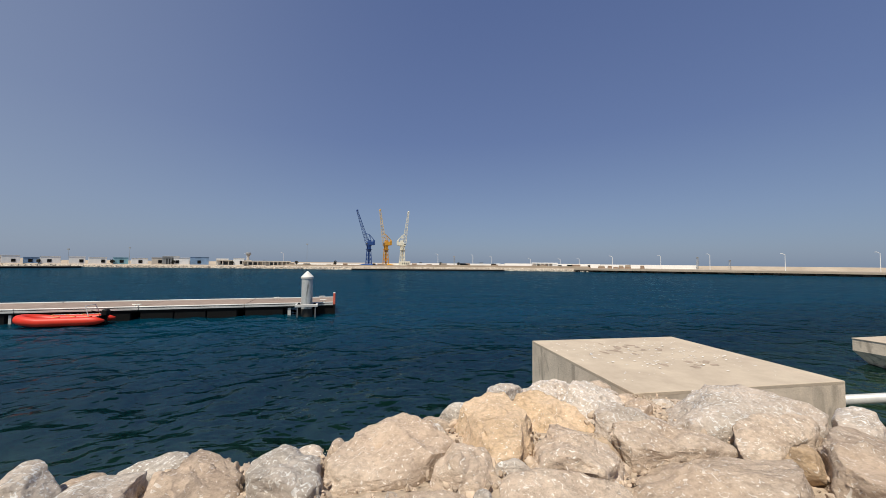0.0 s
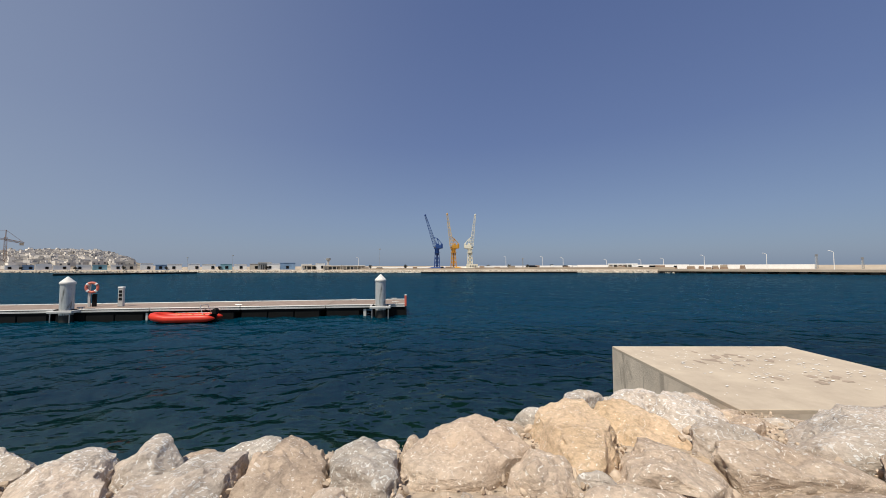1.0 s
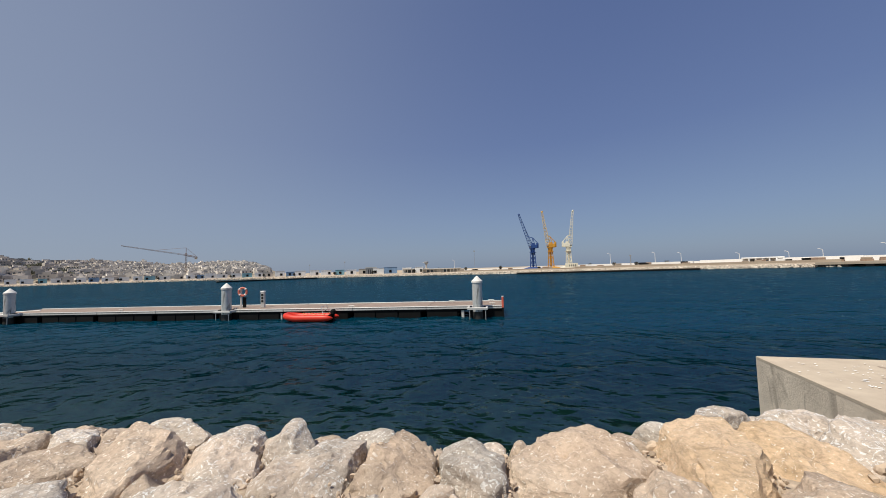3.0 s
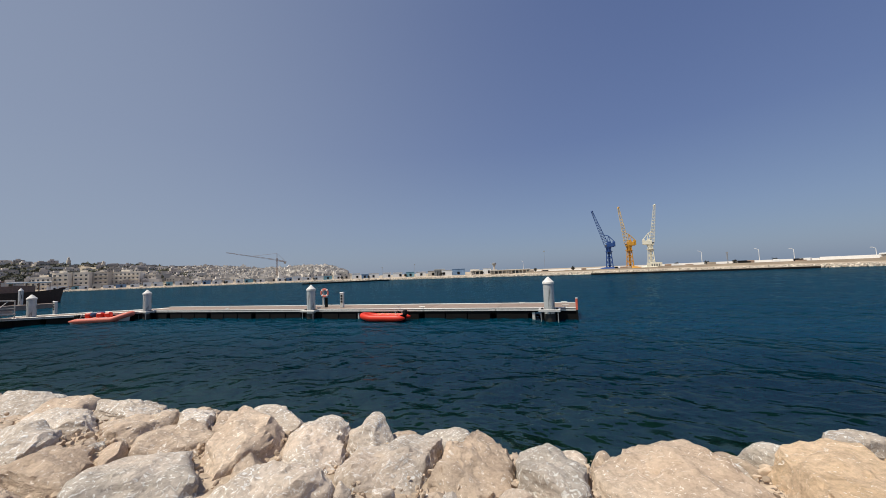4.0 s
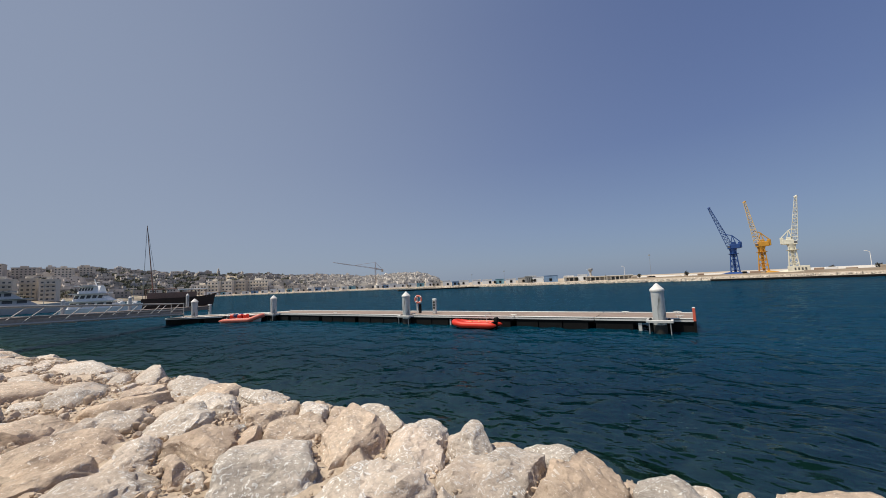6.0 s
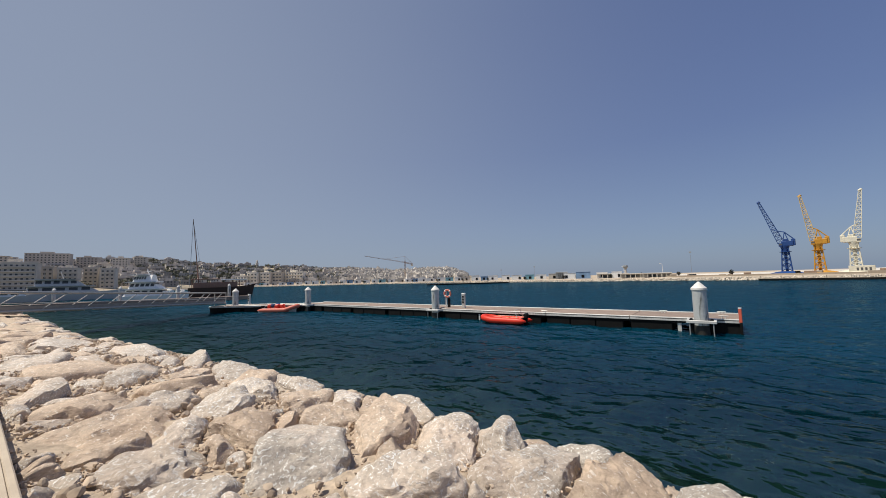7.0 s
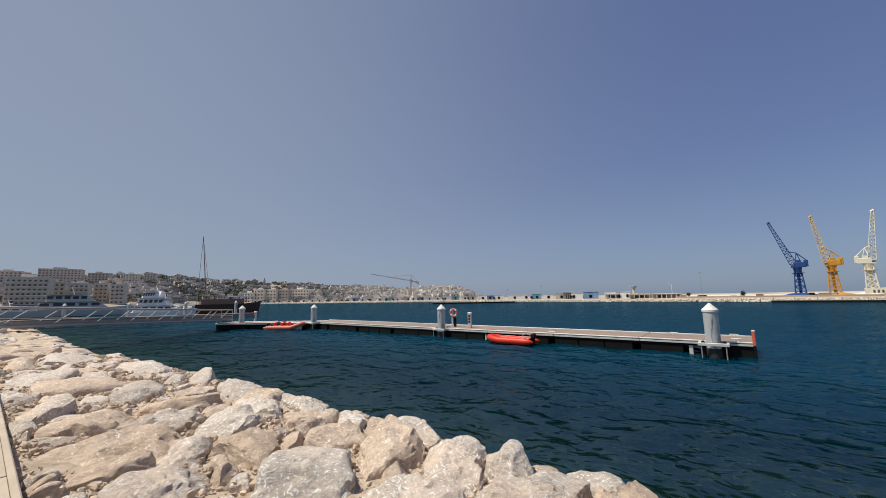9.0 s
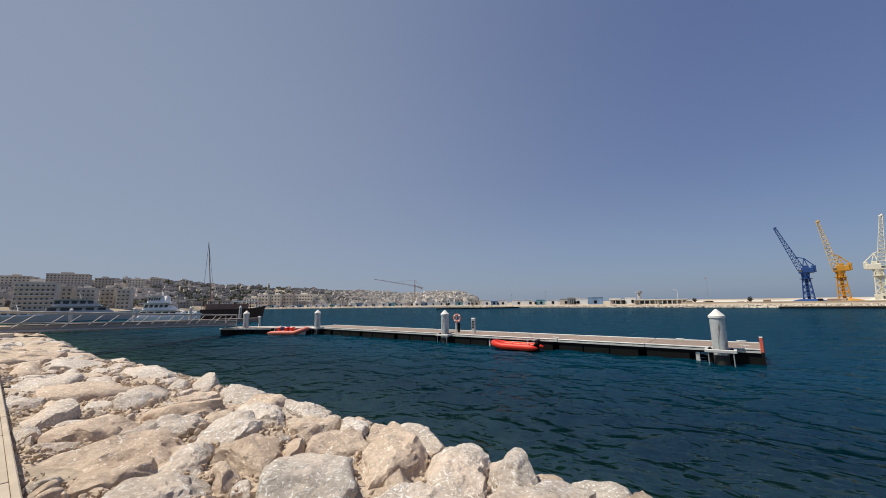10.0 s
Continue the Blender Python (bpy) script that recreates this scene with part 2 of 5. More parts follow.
CRANE_BLUE = mat("blue_crane_paint", (0.014, 0.055, 0.20), 0.6, grain=0.2, scale=0.7)
CRANE_YELLOW = mat("yellow_crane_paint", (0.50, 0.24, 0.025), 0.6, grain=0.2, scale=0.7)
CRANE_SAND = mat("faded_yellow_crane_paint", (0.58, 0.42, 0.20), 0.6, grain=0.2, scale=0.7)
CRANE_WHITE = mat("cream_crane_paint", (0.66, 0.62, 0.50), 0.6, grain=0.15, scale=0.7)
QUAY = mat("sandy_quay", (0.37, 0.30, 0.23), 0.95, grain=0.2, scale=0.06, second=(0.43, 0.36, 0.28))
# hillside and town colours: greyed and raised to stand in for distance haze
SCRUB = mat("scrub_hillside", (0.27, 0.225, 0.17), 0.95, grain=0.45, scale=0.02, spots=(0.11, 0.11, 0.08), spot_scale=0.03, spot_cut=0.52)
HOUSE = mat("town_render", (0.58, 0.54, 0.485), 0.85, per_piece=0.38, island=True, grain=0.1, scale=0.1)
HOUSE_DRAB = mat("drab_render", (0.50, 0.455, 0.405), 0.85, per_piece=0.38, island=True, grain=0.1, scale=0.1)
FLATS = mat("beige_render", (0.58, 0.52, 0.44), 0.85, grain=0.1, scale=0.1)
FLATS_GREY = mat("grey_render", (0.46, 0.42, 0.375), 0.85, grain=0.1, scale=0.1)
GLASS = mat("dark_window", (0.10, 0.10, 0.10), 0.25, grain=0.1)
WOOD = mat("dark_hull_wood", (0.07, 0.035, 0.022), 0.6, grain=0.3)
YACHT_BLUE = mat("slate_blue_hull", (0.58, 0.55, 0.51), 0.5, grain=0.05)
HOARD_TEAL = mat("teal_hoarding", (0.22, 0.42, 0.48), 0.7, grain=0.25, scale=0.3)
HOARD_BLUE = mat("blue_hoarding", (0.20, 0.31, 0.46), 0.7, grain=0.25, scale=0.3)
LEAF_DARK = mat("dull_dark_leaf", (0.045, 0.045, 0.035), 0.85, grain=0.4, scale=1.0)
# hill trees, lightened in the colour for the haze over the town
LEAF = mat("dark_leaf", (0.115, 0.115, 0.08), 0.8, grain=0.4, scale=1.0)


# ---- building helpers ----
def part(name, bm, material, parent, label="", smooth=False):
    me = bpy.data.meshes.new(name)
    bm.to_mesh(me)
    bm.free()
    me.materials.append(material)
    if smooth:
        me.polygons.foreach_set("use_smooth", [True] * len(me.polygons))
    ob = new(name, me)
    ob.parent = parent
    if label:
        ob["label"] = label
    return ob


def thing(name, m, label, category, group="", kind=""):
    ob = new(name)
    ob.empty_display_size = 0.2
    ob.matrix_world = m
    return tagged(ob, label, category, group, kind)


def box(bm, x0, y0, z0, x1, y1, z1, m=None, bevel=0.0):
    r = bmesh.ops.create_cube(bm, size=1.0)
    vs = r["verts"]
    for v in vs:
        v.co = Vector(((x0 + x1) / 2 + v.co.x * (x1 - x0), (y0 + y1) / 2 + v.co.y * (y1 - y0), (z0 + z1) / 2 + v.co.z * (z1 - z0)))
    if bevel:
        es = list({e for v in vs for e in v.link_edges})
        vs = list({v for f in bmesh.ops.bevel(bm, geom=es, offset=bevel, segments=1, affect="EDGES")["faces"] for v in f.verts} | {v for v in vs if v.is_valid})
    if m is not None:
        for v in vs:
            v.co = m @ v.co
    return vs


def tube(bm, p, q, r, r2=None, seg=10):
    p, q = Vector(p), Vector(q)
    d = q - p
    m = Matrix.Translation((p + q) / 2) @ d.to_track_quat("Z", "Y").to_matrix().to_4x4()
    return bmesh.ops.create_cone(bm, cap_ends=True, segments=seg, radius1=r, radius2=r if r2 is None else r2, depth=d.length, matrix=m)["verts"]


def lathe(bm, rings, seg=20):
    """A turned form from (radius, height) pairs."""
    rows = [[bm.verts.new((r * math.cos(2 * math.pi * i / seg), r * math.sin(2 * math.pi * i / seg), z)) for i in range(seg)] for r, z in rings]
    for a, b in zip(rows, rows[1:]):
        for i in range(seg):
            bm.faces.new((a[i], a[(i + 1) % seg], b[(i + 1) % seg], b[i]))
    bm.faces.new(rows[-1])
    bm.faces.new(rows[0][::-1])


def polar(az, r, z=0.0):
    """A place by its bearing in degrees (clockwise from +y) and distance."""
    return Vector((r * math.sin(radians(az)), r * math.cos(radians(az)), z))


def between(table, x):
    return float(np.interp(x, [p[0] for p in table], [p[1] for p in table]))



# ---- sea: one sheet to the horizon, real waves near by ----
def wave(x, y):
    """Height of a wind-ruffled harbour sea, in metres."""
    z = np.zeros_like(x)
    rs = np.random.RandomState(7)
    for k in range(30):
        length = 0.50 * 1.10 ** k
        a = radians(-112) + rs.normal(0, 0.85)
        amp = 0.0058 * length ** 0.75 * (1.0 if length < 2.0 else 0.8) if length < 6 else 0.02
        ph = rs.uniform(0, 6.28)
        bend = 0.4 * np.sin((x * math.sin(a + 1.3) - y * math.cos(a + 1.3)) / (length * 2.3) + ph * 2)
        z += amp * np.sin(2 * math.pi * (x * math.cos(a) + y * math.sin(a)) / length + ph + bend)
    return z


def sea():
    bearing = np.radians(np.concatenate([np.arange(-180, -116, 4.0), np.arange(-116, 76, 0.2), np.arange(76, 180, 4.0)]))
    dist = [2.0]
    while dist[-1] < 190:
        dist.append(dist[-1] + max(0.10, dist[-1] * 0.0085))
    dist = np.array(dist + [230, 300, 400, 600, 1000, 2000, 4600])
    B, D = np.meshgrid(bearing, dist, indexing="ij")
    X, Y = D * np.sin(B), D * np.cos(B)
    Zw = wave(X, Y) * np.clip((200 - D) / 60, 0, 1) * np.clip(1.25 - D / 160, 0.15, 1)
    nb, nd = B.shape
    verts = np.stack([X, Y, Zw], -1).reshape(-1, 3)
    i, j = np.meshgrid(np.arange(nb), np.arange(nd - 1), indexing="ij")
    a = i * nd + j
    b = ((i + 1) % nb) * nd + j
    faces = np.stack([a, a + 1, b + 1, b], -1).reshape(-1, 4)
    me = bpy.data.meshes.new("water")
    me.from_pydata(verts.tolist(), [], faces.tolist())
    me.polygons.foreach_set("use_smooth", [True] * len(me.polygons))
    me.materials.append(WATER)
    tagged(new("water", me), "dark blue harbour water with small wind ripples, greenish by the stones", "water", kind="structure")


sea()


# ---- near shore: rubble bank, coping and promenade ----
def kerb_y(x):
    return 0.44 + 0.14 * x


EDGE = [(-60, 3.6), (-25, 3.6), (-14, 4.6), (-6, 4.85), (-3.2, 4.85), (0, 4.80), (1.4, 5.35), (3, 6.1), (5, 5.4), (6.3, 3.6), (7.3, 2.6), (9, 1.8), (14, 1.2)]


def bank_top(x, y):
    """Height of the top of the stones over a place on the bank."""
    n = (y - kerb_y(x)) / 1.01
    rise = 0.15 * max(0.0, 1 - n / 0.9)  # the stones lean up against the coping
    return rise + float(np.interp(n - between(EDGE, x), [-2.4, -1.1, -0.5, 0.0, 0.9, 3.5], [2.12, 1.99, 1.80, 1.52, -0.2, -2.2]))


def bank():
    xs, ns = np.arange(-75, 26, 0.5), np.arange(0.0, 14.1, 0.35)
    verts, faces = [], []
    for x in xs:
        for n in ns:
            y = kerb_y(x) + n * 1.01
            verts.append((x, y, bank_top(x, y) - float(np.interp(x, [-4.5, -2, 1.5, 2.5], [0.12, 0.18, 0.18, 0.30])) + 0.07 * noise.noise((x * 1.7, y * 1.7, 0))))
    c = len(ns)
    for i in range(len(xs) - 1):
        for j in range(c - 1):
            faces.append((i * c + j, (i + 1) * c + j, (i + 1) * c + j + 1, i * c + j + 1))
    me = bpy.data.meshes.new("ground")
    me.from_pydata(verts, [], faces)
    me.materials.append(RUBBLE)
    return tagged(new("ground", me), "brown earth and rubble bank sloping into the sea under the stones", "bank", kind="structure")


bank()
SHORE = pose(0, 0.44, 0, 0, 0, math.degrees(math.atan(0.14)))  # local x runs along the coping, local -y inland


def promenade():
    floor = thing("pavement", SHORE, "pale concrete promenade behind the stone bank, painted taupe for its shade", "pavement", kind="structure")
    bm = bmesh.new()
    box(bm, -80, -45, 1.2, 26, -0.06, 2.30)
    part("slab", bm, SHADE_TAUPE, floor)
    cop = thing("coping", SHORE, "sandy concrete coping along the top of the bank", "coping", kind="structure")
    for k in range(-16, 6):
        bm = bmesh.new()
        box(bm, k * 4.5 + 0.01, -0.06, 0.9, k * 4.5 + 4.49, 0.0, 2.42, bevel=0.012)
        part("coping_block", bm, CONCRETE, cop)
    # slats added as painted stripes of sunlight, with flat edge plates against the coping
    first = None
    for k in range(6):
        m = SHORE @ pose(-3.72 - 2.02 * k, -0.062, 2.30)
        if first:
            copy_thing(first, m)
            continue
        first = thing("slatted_bench", m, "panel with a flat sandy edge beside the coping, its pale slats standing for stripes of sunlight", "bench", "benches along the coping")
        bm = bmesh.new()
        box(bm, -2.0, -0.11, 0.0, -0.01, -0.002, 0.115, bevel=0.004)
        part("edge_plate", bm, CONCRETE, first)
        for s in range(15):
            bm = bmesh.new()
            box(bm, -1.97 + s * 0.13, -0.62, 0.06, -1.90 + s * 0.13, -0.112, 0.11, bevel=0.004)
            part("sun_stripe", bm, WHITE, first)
        for yy in (-0.58, -0.16):
            bm = bmesh.new()
            box(bm, -1.98, yy - 0.03, 0.0, -0.03, yy + 0.03, 0.058)
            part("rail", bm, SHADE_TAUPE, first)


# dark taupe: the shade on the promenade is put into the colour
SHADE_TAUPE = mat("shaded_taupe_paving", (0.16, 0.125, 0.105), 0.6, grain=0.1)
promenade()


# ---- the stones ----
REVETMENT = thing("rock_revetment", Matrix(), "bank of pale and tan limestone boulders along the water", "rock bank", kind="structure")
seeds = []  # x, y, top, half length, half width, height, turn, material, detail


def rock(x, y, w, d, h, turn, material):
    """One of the large stones, with its length, width, height and the bearing of its long side."""
    small = 0.06 if d < 0.4 else 0.0
    top = max(bank_top(x, y), 2.0) + (0.09 if x < 2.2 else 0.05 if y > 4.9 else -0.03 if x < 4.2 else 0.06) - small
    seeds.append((x, y, top, w / 2, d / 2, h, turn, material, 5 if math.hypot(x, y) < 8 else 4))


rock(-4.36, 1.89, 1.49, 1.08, 0.92, 159, LIME_GREY)
rock(-5.72, 1.62, 1.18, 0.81, 0.70, 168, LIME_TAN)
rock(-5.32, 1.29, 0.59, 0.32, 0.42, 171, LIME_TAN)
rock(-6.06, 1.03, 0.73, 0.53, 0.47, 150, LIME_PALE)
rock(-6.76, 0.35, 1.75, 1.39, 1.00, 78, LIME_TAN)
rock(-6.01, 0.33, 0.76, 0.42, 0.42, 99, LIME_TAN)
rock(-5.23, 0.67, 1.01, 1.00, 0.85, 147, LIME_PALE)
rock(-8.39, 0.27, 1.24, 0.88, 0.75, 117, LIME_TAN)
rock(-9.89, -0.42, 2.05, 0.76, 0.66, 174, LIME_PALE)
rock(-8.63, -0.53, 0.85, 0.26, 0.42, 12, LIME_PALE)
rock(-7.74, 0.87, 1.17, 0.76, 0.66, 87, LIME_PALE)
rock(-7.05, 1.71, 1.45, 0.87, 0.75, 150, LIME_PALE)
rock(-7.40, 2.34, 1.33, 0.78, 0.67, 12, LIME_PALE)
rock(-8.65, 1.40, 1.28, 0.81, 0.70, 72, LIME_TAN)
rock(-9.77, 1.78, 1.28, 0.66, 0.58, 141, LIME_TAN)
rock(-10.63, 0.90, 1.84, 0.70, 0.61, 156, LIME_PALE)
rock(-12.32, 0.06, 2.07, 1.65, 1.00, 87, LIME_TAN)
rock(-13.96, -0.86, 2.32, 1.17, 0.99, 147, LIME_PALE)
rock(-14.92, 1.42, 2.60, 1.53, 1.00, 6, LIME_PALE)
rock(-18.65, -0.22, 2.60, 1.76, 1.00, 174, LIME_PALE)
rock(-17.35, -1.42, 1.91, 0.70, 0.61, 0, LIME_TAN)
rock(-12.04, 2.31, 1.98, 0.73, 0.63, 168, LIME_PALE)
rock(-9.78, 2.55, 2.02, 0.75, 0.65, 0, LIME_PALE)
rock(-8.36, 2.61, 1.01, 0.80, 0.69, 36, LIME_TAN)
rock(-7.23, 3.10, 1.66, 0.59, 0.52, 9, LIME_PALE)
rock(-6.25, 2.78, 1.24, 0.92, 0.79, 159, LIME_TAN)
rock(-5.89, 3.31, 1.15, 0.44, 0.42, 150, LIME_PALE)
rock(-5.41, 3.52, 0.79, 0.38, 0.42, 141, LIME_TAN)
rock(-4.75, 3.71, 1.40, 0.56, 0.50, 171, LIME_PALE)
rock(-4.24, 2.90, 1.77, 0.83, 0.71, 138, LIME_TAN)
rock(-5.15, 2.67, 0.82, 0.77, 0.67, 30, LIME_TAN)
rock(-5.53, 2.16, 0.71, 0.26, 0.42, 153, LIME_TAN)
rock(-3.76, 2.62, 0.51, 0.27, 0.42, 138, LIME_TAN)
rock(-3.63, 3.46, 1.98, 0.76, 0.66, 126, LIME_PALE)
rock(-3.09, 3.83, 0.69, 0.60, 0.53, 138, LIME_PALE)
rock(-2.44, 3.45, 1.36, 0.91, 0.78, 78, LIME_PALE)
rock(-1.92, 3.80, 0.46, 0.26, 0.42, 99, LIME_TAN)
rock(-3.14, 2.30, 1.09, 0.76, 0.65, 45, LIME_PALE)
rock(-1.64, 3.65, 1.13, 0.90, 0.77, 129, LIME_TAN)
rock(-0.82, 3.79, 0.89, 0.75, 0.65, 102, LIME_GREY)
rock(0.23, 4.06, 1.61, 1.27, 1.00, 12, LIME_TAN)
rock(1.63, 4.47, 1.83, 0.99, 0.84, 69, LIME_OCHRE)
rock(2.45, 4.74, 1.22, 1.09, 0.93, 123, LIME_OCHRE)
rock(2.02, 5.42, 0.94, 0.45, 0.42, 45, LIME_PALE)
rock(3.03, 5.70, 1.14, 0.78, 0.67, 45, LIME_PALE)
rock(3.37, 5.18, 1.25, 0.89, 0.77, 45, LIME_PALE)
rock(0.90, 3.44, 0.54, 0.54, 0.48, 108, LIME_TAN)
rock(2.17, 3.46, 0.98, 0.85, 0.73, 60, LIME_TAN)
rock(3.49, 4.24, 1.07, 0.53, 0.47, 171, LIME_PALE)
rock(3.49, 3.68, 1.28, 0.66, 0.58, 171, LIME_TAN)
rock(5.10, 4.20, 2.14, 1.35, 1.00, 168, LIME_PALE)
rock(3.31, 2.89, 2.25, 0.99, 0.84, 0, LIME_TAN)
rock(4.69, 3.40, 1.14, 0.52, 0.46, 12, LIME_TAN)
rock(6.23, 3.56, 0.89, 0.43, 0.42, 18, LIME_PALE)
rock(5.12, 2.91, 1.81, 0.68, 0.59, 30, LIME_TAN)
rock(4.62, 3.05, 0.48, 0.26, 0.42, 12, LIME_OCHRE)
rock(2.62, 3.73, 0.29, 0.28, 0.42, 117, LIME_OCHRE)
rock(4.06, 4.90, 0.67, 0.34, 0.42, 45, LIME_TAN)


def spread(q):
    """The inverse-square form of a stone's plan ellipse."""
    a = radians(q[6])
    r = np.array(((math.cos(a), -math.sin(a)), (math.sin(a), math.cos(a))))
    return r @ np.diag((q[3] ** -2, q[4] ** -2)) @ r.T


def fill_stones():
    """Further boulders wedged between those above, along the whole bank."""
    rs = random.Random(11)
    forms = [(np.array(q[:2]), spread(q), (q[3] + q[4]) / 2) for q in seeds]
    count = 0
    for tries in range(15000):
        near = tries < 8500
        u = rs.uniform(-22, 9) if near else rs.uniform(-66, -14)
        n = rs.uniform(0.12, between(EDGE, u) - 0.55)
        x, y = u, kerb_y(u) + n * 1.01
        if 4.5 < x < 10.0 and y > 5.2:
            continue
        far = math.hypot(x, y)
        size = (rs.uniform(0.16, 0.75) if tries < 3500 else rs.uniform(0.12, 0.36)) * (1.0 if near else 1.6) * (1.5 if far > 14 else 1.0)
        here = np.array((x, y))
        if any(math.sqrt((here - c) @ m @ (here - c)) < 1.05 + 0.40 * size / r for c, m, r in forms if abs(c[0] - x) < 4):
            continue
        if count >= 430:
            break
        count += 1
        low = rs.uniform(0.02, 0.14) if size < 0.4 else rs.uniform(-0.02, 0.08)
        q = (x, y, bank_top(x, y) + (0.03 if x < 2.2 else -0.10) - low, size * rs.uniform(0.60, 0.95), size * rs.uniform(0.38, 0.55), size * rs.uniform(0.6, 0.9) + 0.12,
             rs.gauss(160, 35), rs.choice(STONES), 4 if far < 9 else 3)
        seeds.append(q)
        forms.append((here, spread(q), (q[3] + q[4]) / 2))


fill_stones()
for u in np.arange(-66, 7.5, 0.8):  # a lower row at the water's edge
    n = between(EDGE, u) + 0.05
    seeds.append((u, kerb_y(u) + n * 1.01, 0.75, 0.62, 0.6, 1.4, (u * 37) % 50, STONES[int(u * 10) % 5], 3))
FORMS = [spread(q) for q in seeds]

SPHERES = {}
for level in (3, 4, 5):
    bm = bmesh.new()
    bmesh.ops.create_icosphere(bm, subdivisions=level, radius=1.0)
    SPHERES[level] = (np.array([v.co for v in bm.verts]), [tuple(v.index for v in f.verts) for f in bm.faces])
    bm.free()


def soft_cut(p, d, at, keep, edge):
    """Press the points beyond a plane back on to it, with a rounded arris."""
    over = p @ d - at
    e = (over + np.sqrt(over * over + edge * edge)) / 2
    e = np.where(over < -4 * edge, 0, e)
    p -= e[:, None] * d / (d @ d) * keep


def boulder(i):
    """A quarried stone: a rounded form, split along planes, and fitted against its neighbours with a narrow gap."""
    x, y, top, rw, rd, h, turn, material, level = seeds[i]
    rs = np.random.RandomState(i + 100)
    dirs, faces = SPHERES[level]
    k = 2.8
    p = dirs * ((np.abs(dirs) ** k).sum(1) ** (-1 / k))[:, None]
    for _ in range(12):
        d = rs.normal(0, 1, 3) * (1, 1, 0.9)
        d /= np.linalg.norm(d)
        soft_cut(p, d, rs.uniform(0.68, 0.96), 0.96, 0.014)
    p *= (rw * 1.30, rd * 1.30, h * 0.52)
    ca, sa = math.cos(radians(turn)), math.sin(radians(turn))
    p = p @ np.array([[ca, sa, 0], [-sa, ca, 0], [0, 0, 1]])
    tilt = rs.uniform(-0.16, 0.16, 2)
    p[:, 2] += p[:, 0] * tilt[0] + p[:, 1] * tilt[1]
    ri = (rw + rd) / 2
    for j, q in enumerate(seeds):
        way = np.array((q[0] - x, q[1] - y))
        dist = float(np.linalg.norm(way))
        if j == i or dist > 5 or dist < 0.05 or abs(q[2] - top) > 0.6:
            continue
        u = way / dist
        gi, gj = FORMS[i] @ u, FORMS[j] @ u
        mine, its = (u @ gi) ** -0.5, (u @ gj) ** -0.5
        if dist > 1.3 * (mine + its):
            continue
        face = gi / np.linalg.norm(gi) + gj / np.linalg.norm(gj)
        face /= np.linalg.norm(face)
        reach = dist * mine / (mine + its) - 0.006
        soft_cut(p, np.array((face[0], face[1], 0.22)), float(face @ u) * reach, 0.97, 0.018)
    # the bank's battered face towards the water
    edge, n0 = between(EDGE, x) - 0.12, (y - kerb_y(x)) / 1.01
    over = p @ np.array((-0.14, 0.99, 0.0)) + (p[:, 2] + top - h * 0.5 - 1.55) * 1.1 - (edge - n0)
    p -= np.maximum(over, 0)[:, None] * np.array((-0.14, 0.99, 1.1)) / 2.21 * 0.95
    off = Vector(rs.uniform(-60, 60, 3))
    f = 1.0 / max(0.35, ri)
    moved = []
    lean = Euler((rs.uniform(-0.5, 0.5), rs.uniform(-0.5, 0.5), rs.uniform(0, 3))).to_matrix()
    for v in p:
        c = Vector(v)
        u = c.normalized()
        w = c + off
        g = 0.050 * noise.noise(w * 2.2 * f) + 0.040 * noise.noise(w * 5.0)
        if level >= 4:
            q = w @ lean
            lay = noise.noise(Vector((q.x * 1.7, q.y * 1.7, q.z * 5.5)))
            g += 0.075 * (0.4 - abs(lay)) + 0.050 * (0.4 - abs(noise.noise(w * 7))) + 0.024 * noise.noise(w * 19)
        if level >= 5:
            g += 0.012 * noise.noise(w * 43) - 0.05 * max(0.0, abs(noise.noise(w * 4)) - 0.38)
        moved.append(c + u * g * min(1.0, ri * 2))
    if x < FAR_STRETCH:  # the bank's far stretch is one mesh of many stones
        start, place = len(far_points), Vector((x, y, top - h * 0.5))
        far_points.extend(c + place for c in moved)
        far_faces.extend(tuple(start + v for v in f) for f in faces)
        far_paint.extend([STONES.index(material)] * len(faces))
        return
    me = bpy.data.meshes.new("boulder")
    me.from_pydata(moved, [], faces)
    me.polygons.foreach_set("use_smooth", [True] * len(me.polygons))
    me.set_sharp_from_angle(angle=radians(38))
    me.materials.append(material)
    ob = new("boulder", me)
    ob.location = (x, y, top - h * 0.5)
    ob.parent = REVETMENT


FAR_STRETCH = -14.5
far_points, far_faces, far_paint = [], [], []
for i in range(len(seeds)):
    boulder(i)


def far_boulders():
    me = bpy.data.meshes.new("far_boulders")
    me.from_pydata(far_points, [], far_faces)
    me.polygons.foreach_set("use_smooth", [True] * len(me.polygons))
    me.polygons.foreach_set("material_index", far_paint)
    me.set_sharp_from_angle(angle=radians(38))
    for material in STONES:
        me.materials.append(material)
    ob = new("far_boulders", me)
    ob.parent = REVETMENT
    ob["kind"] = "stuff"


far_boulders()


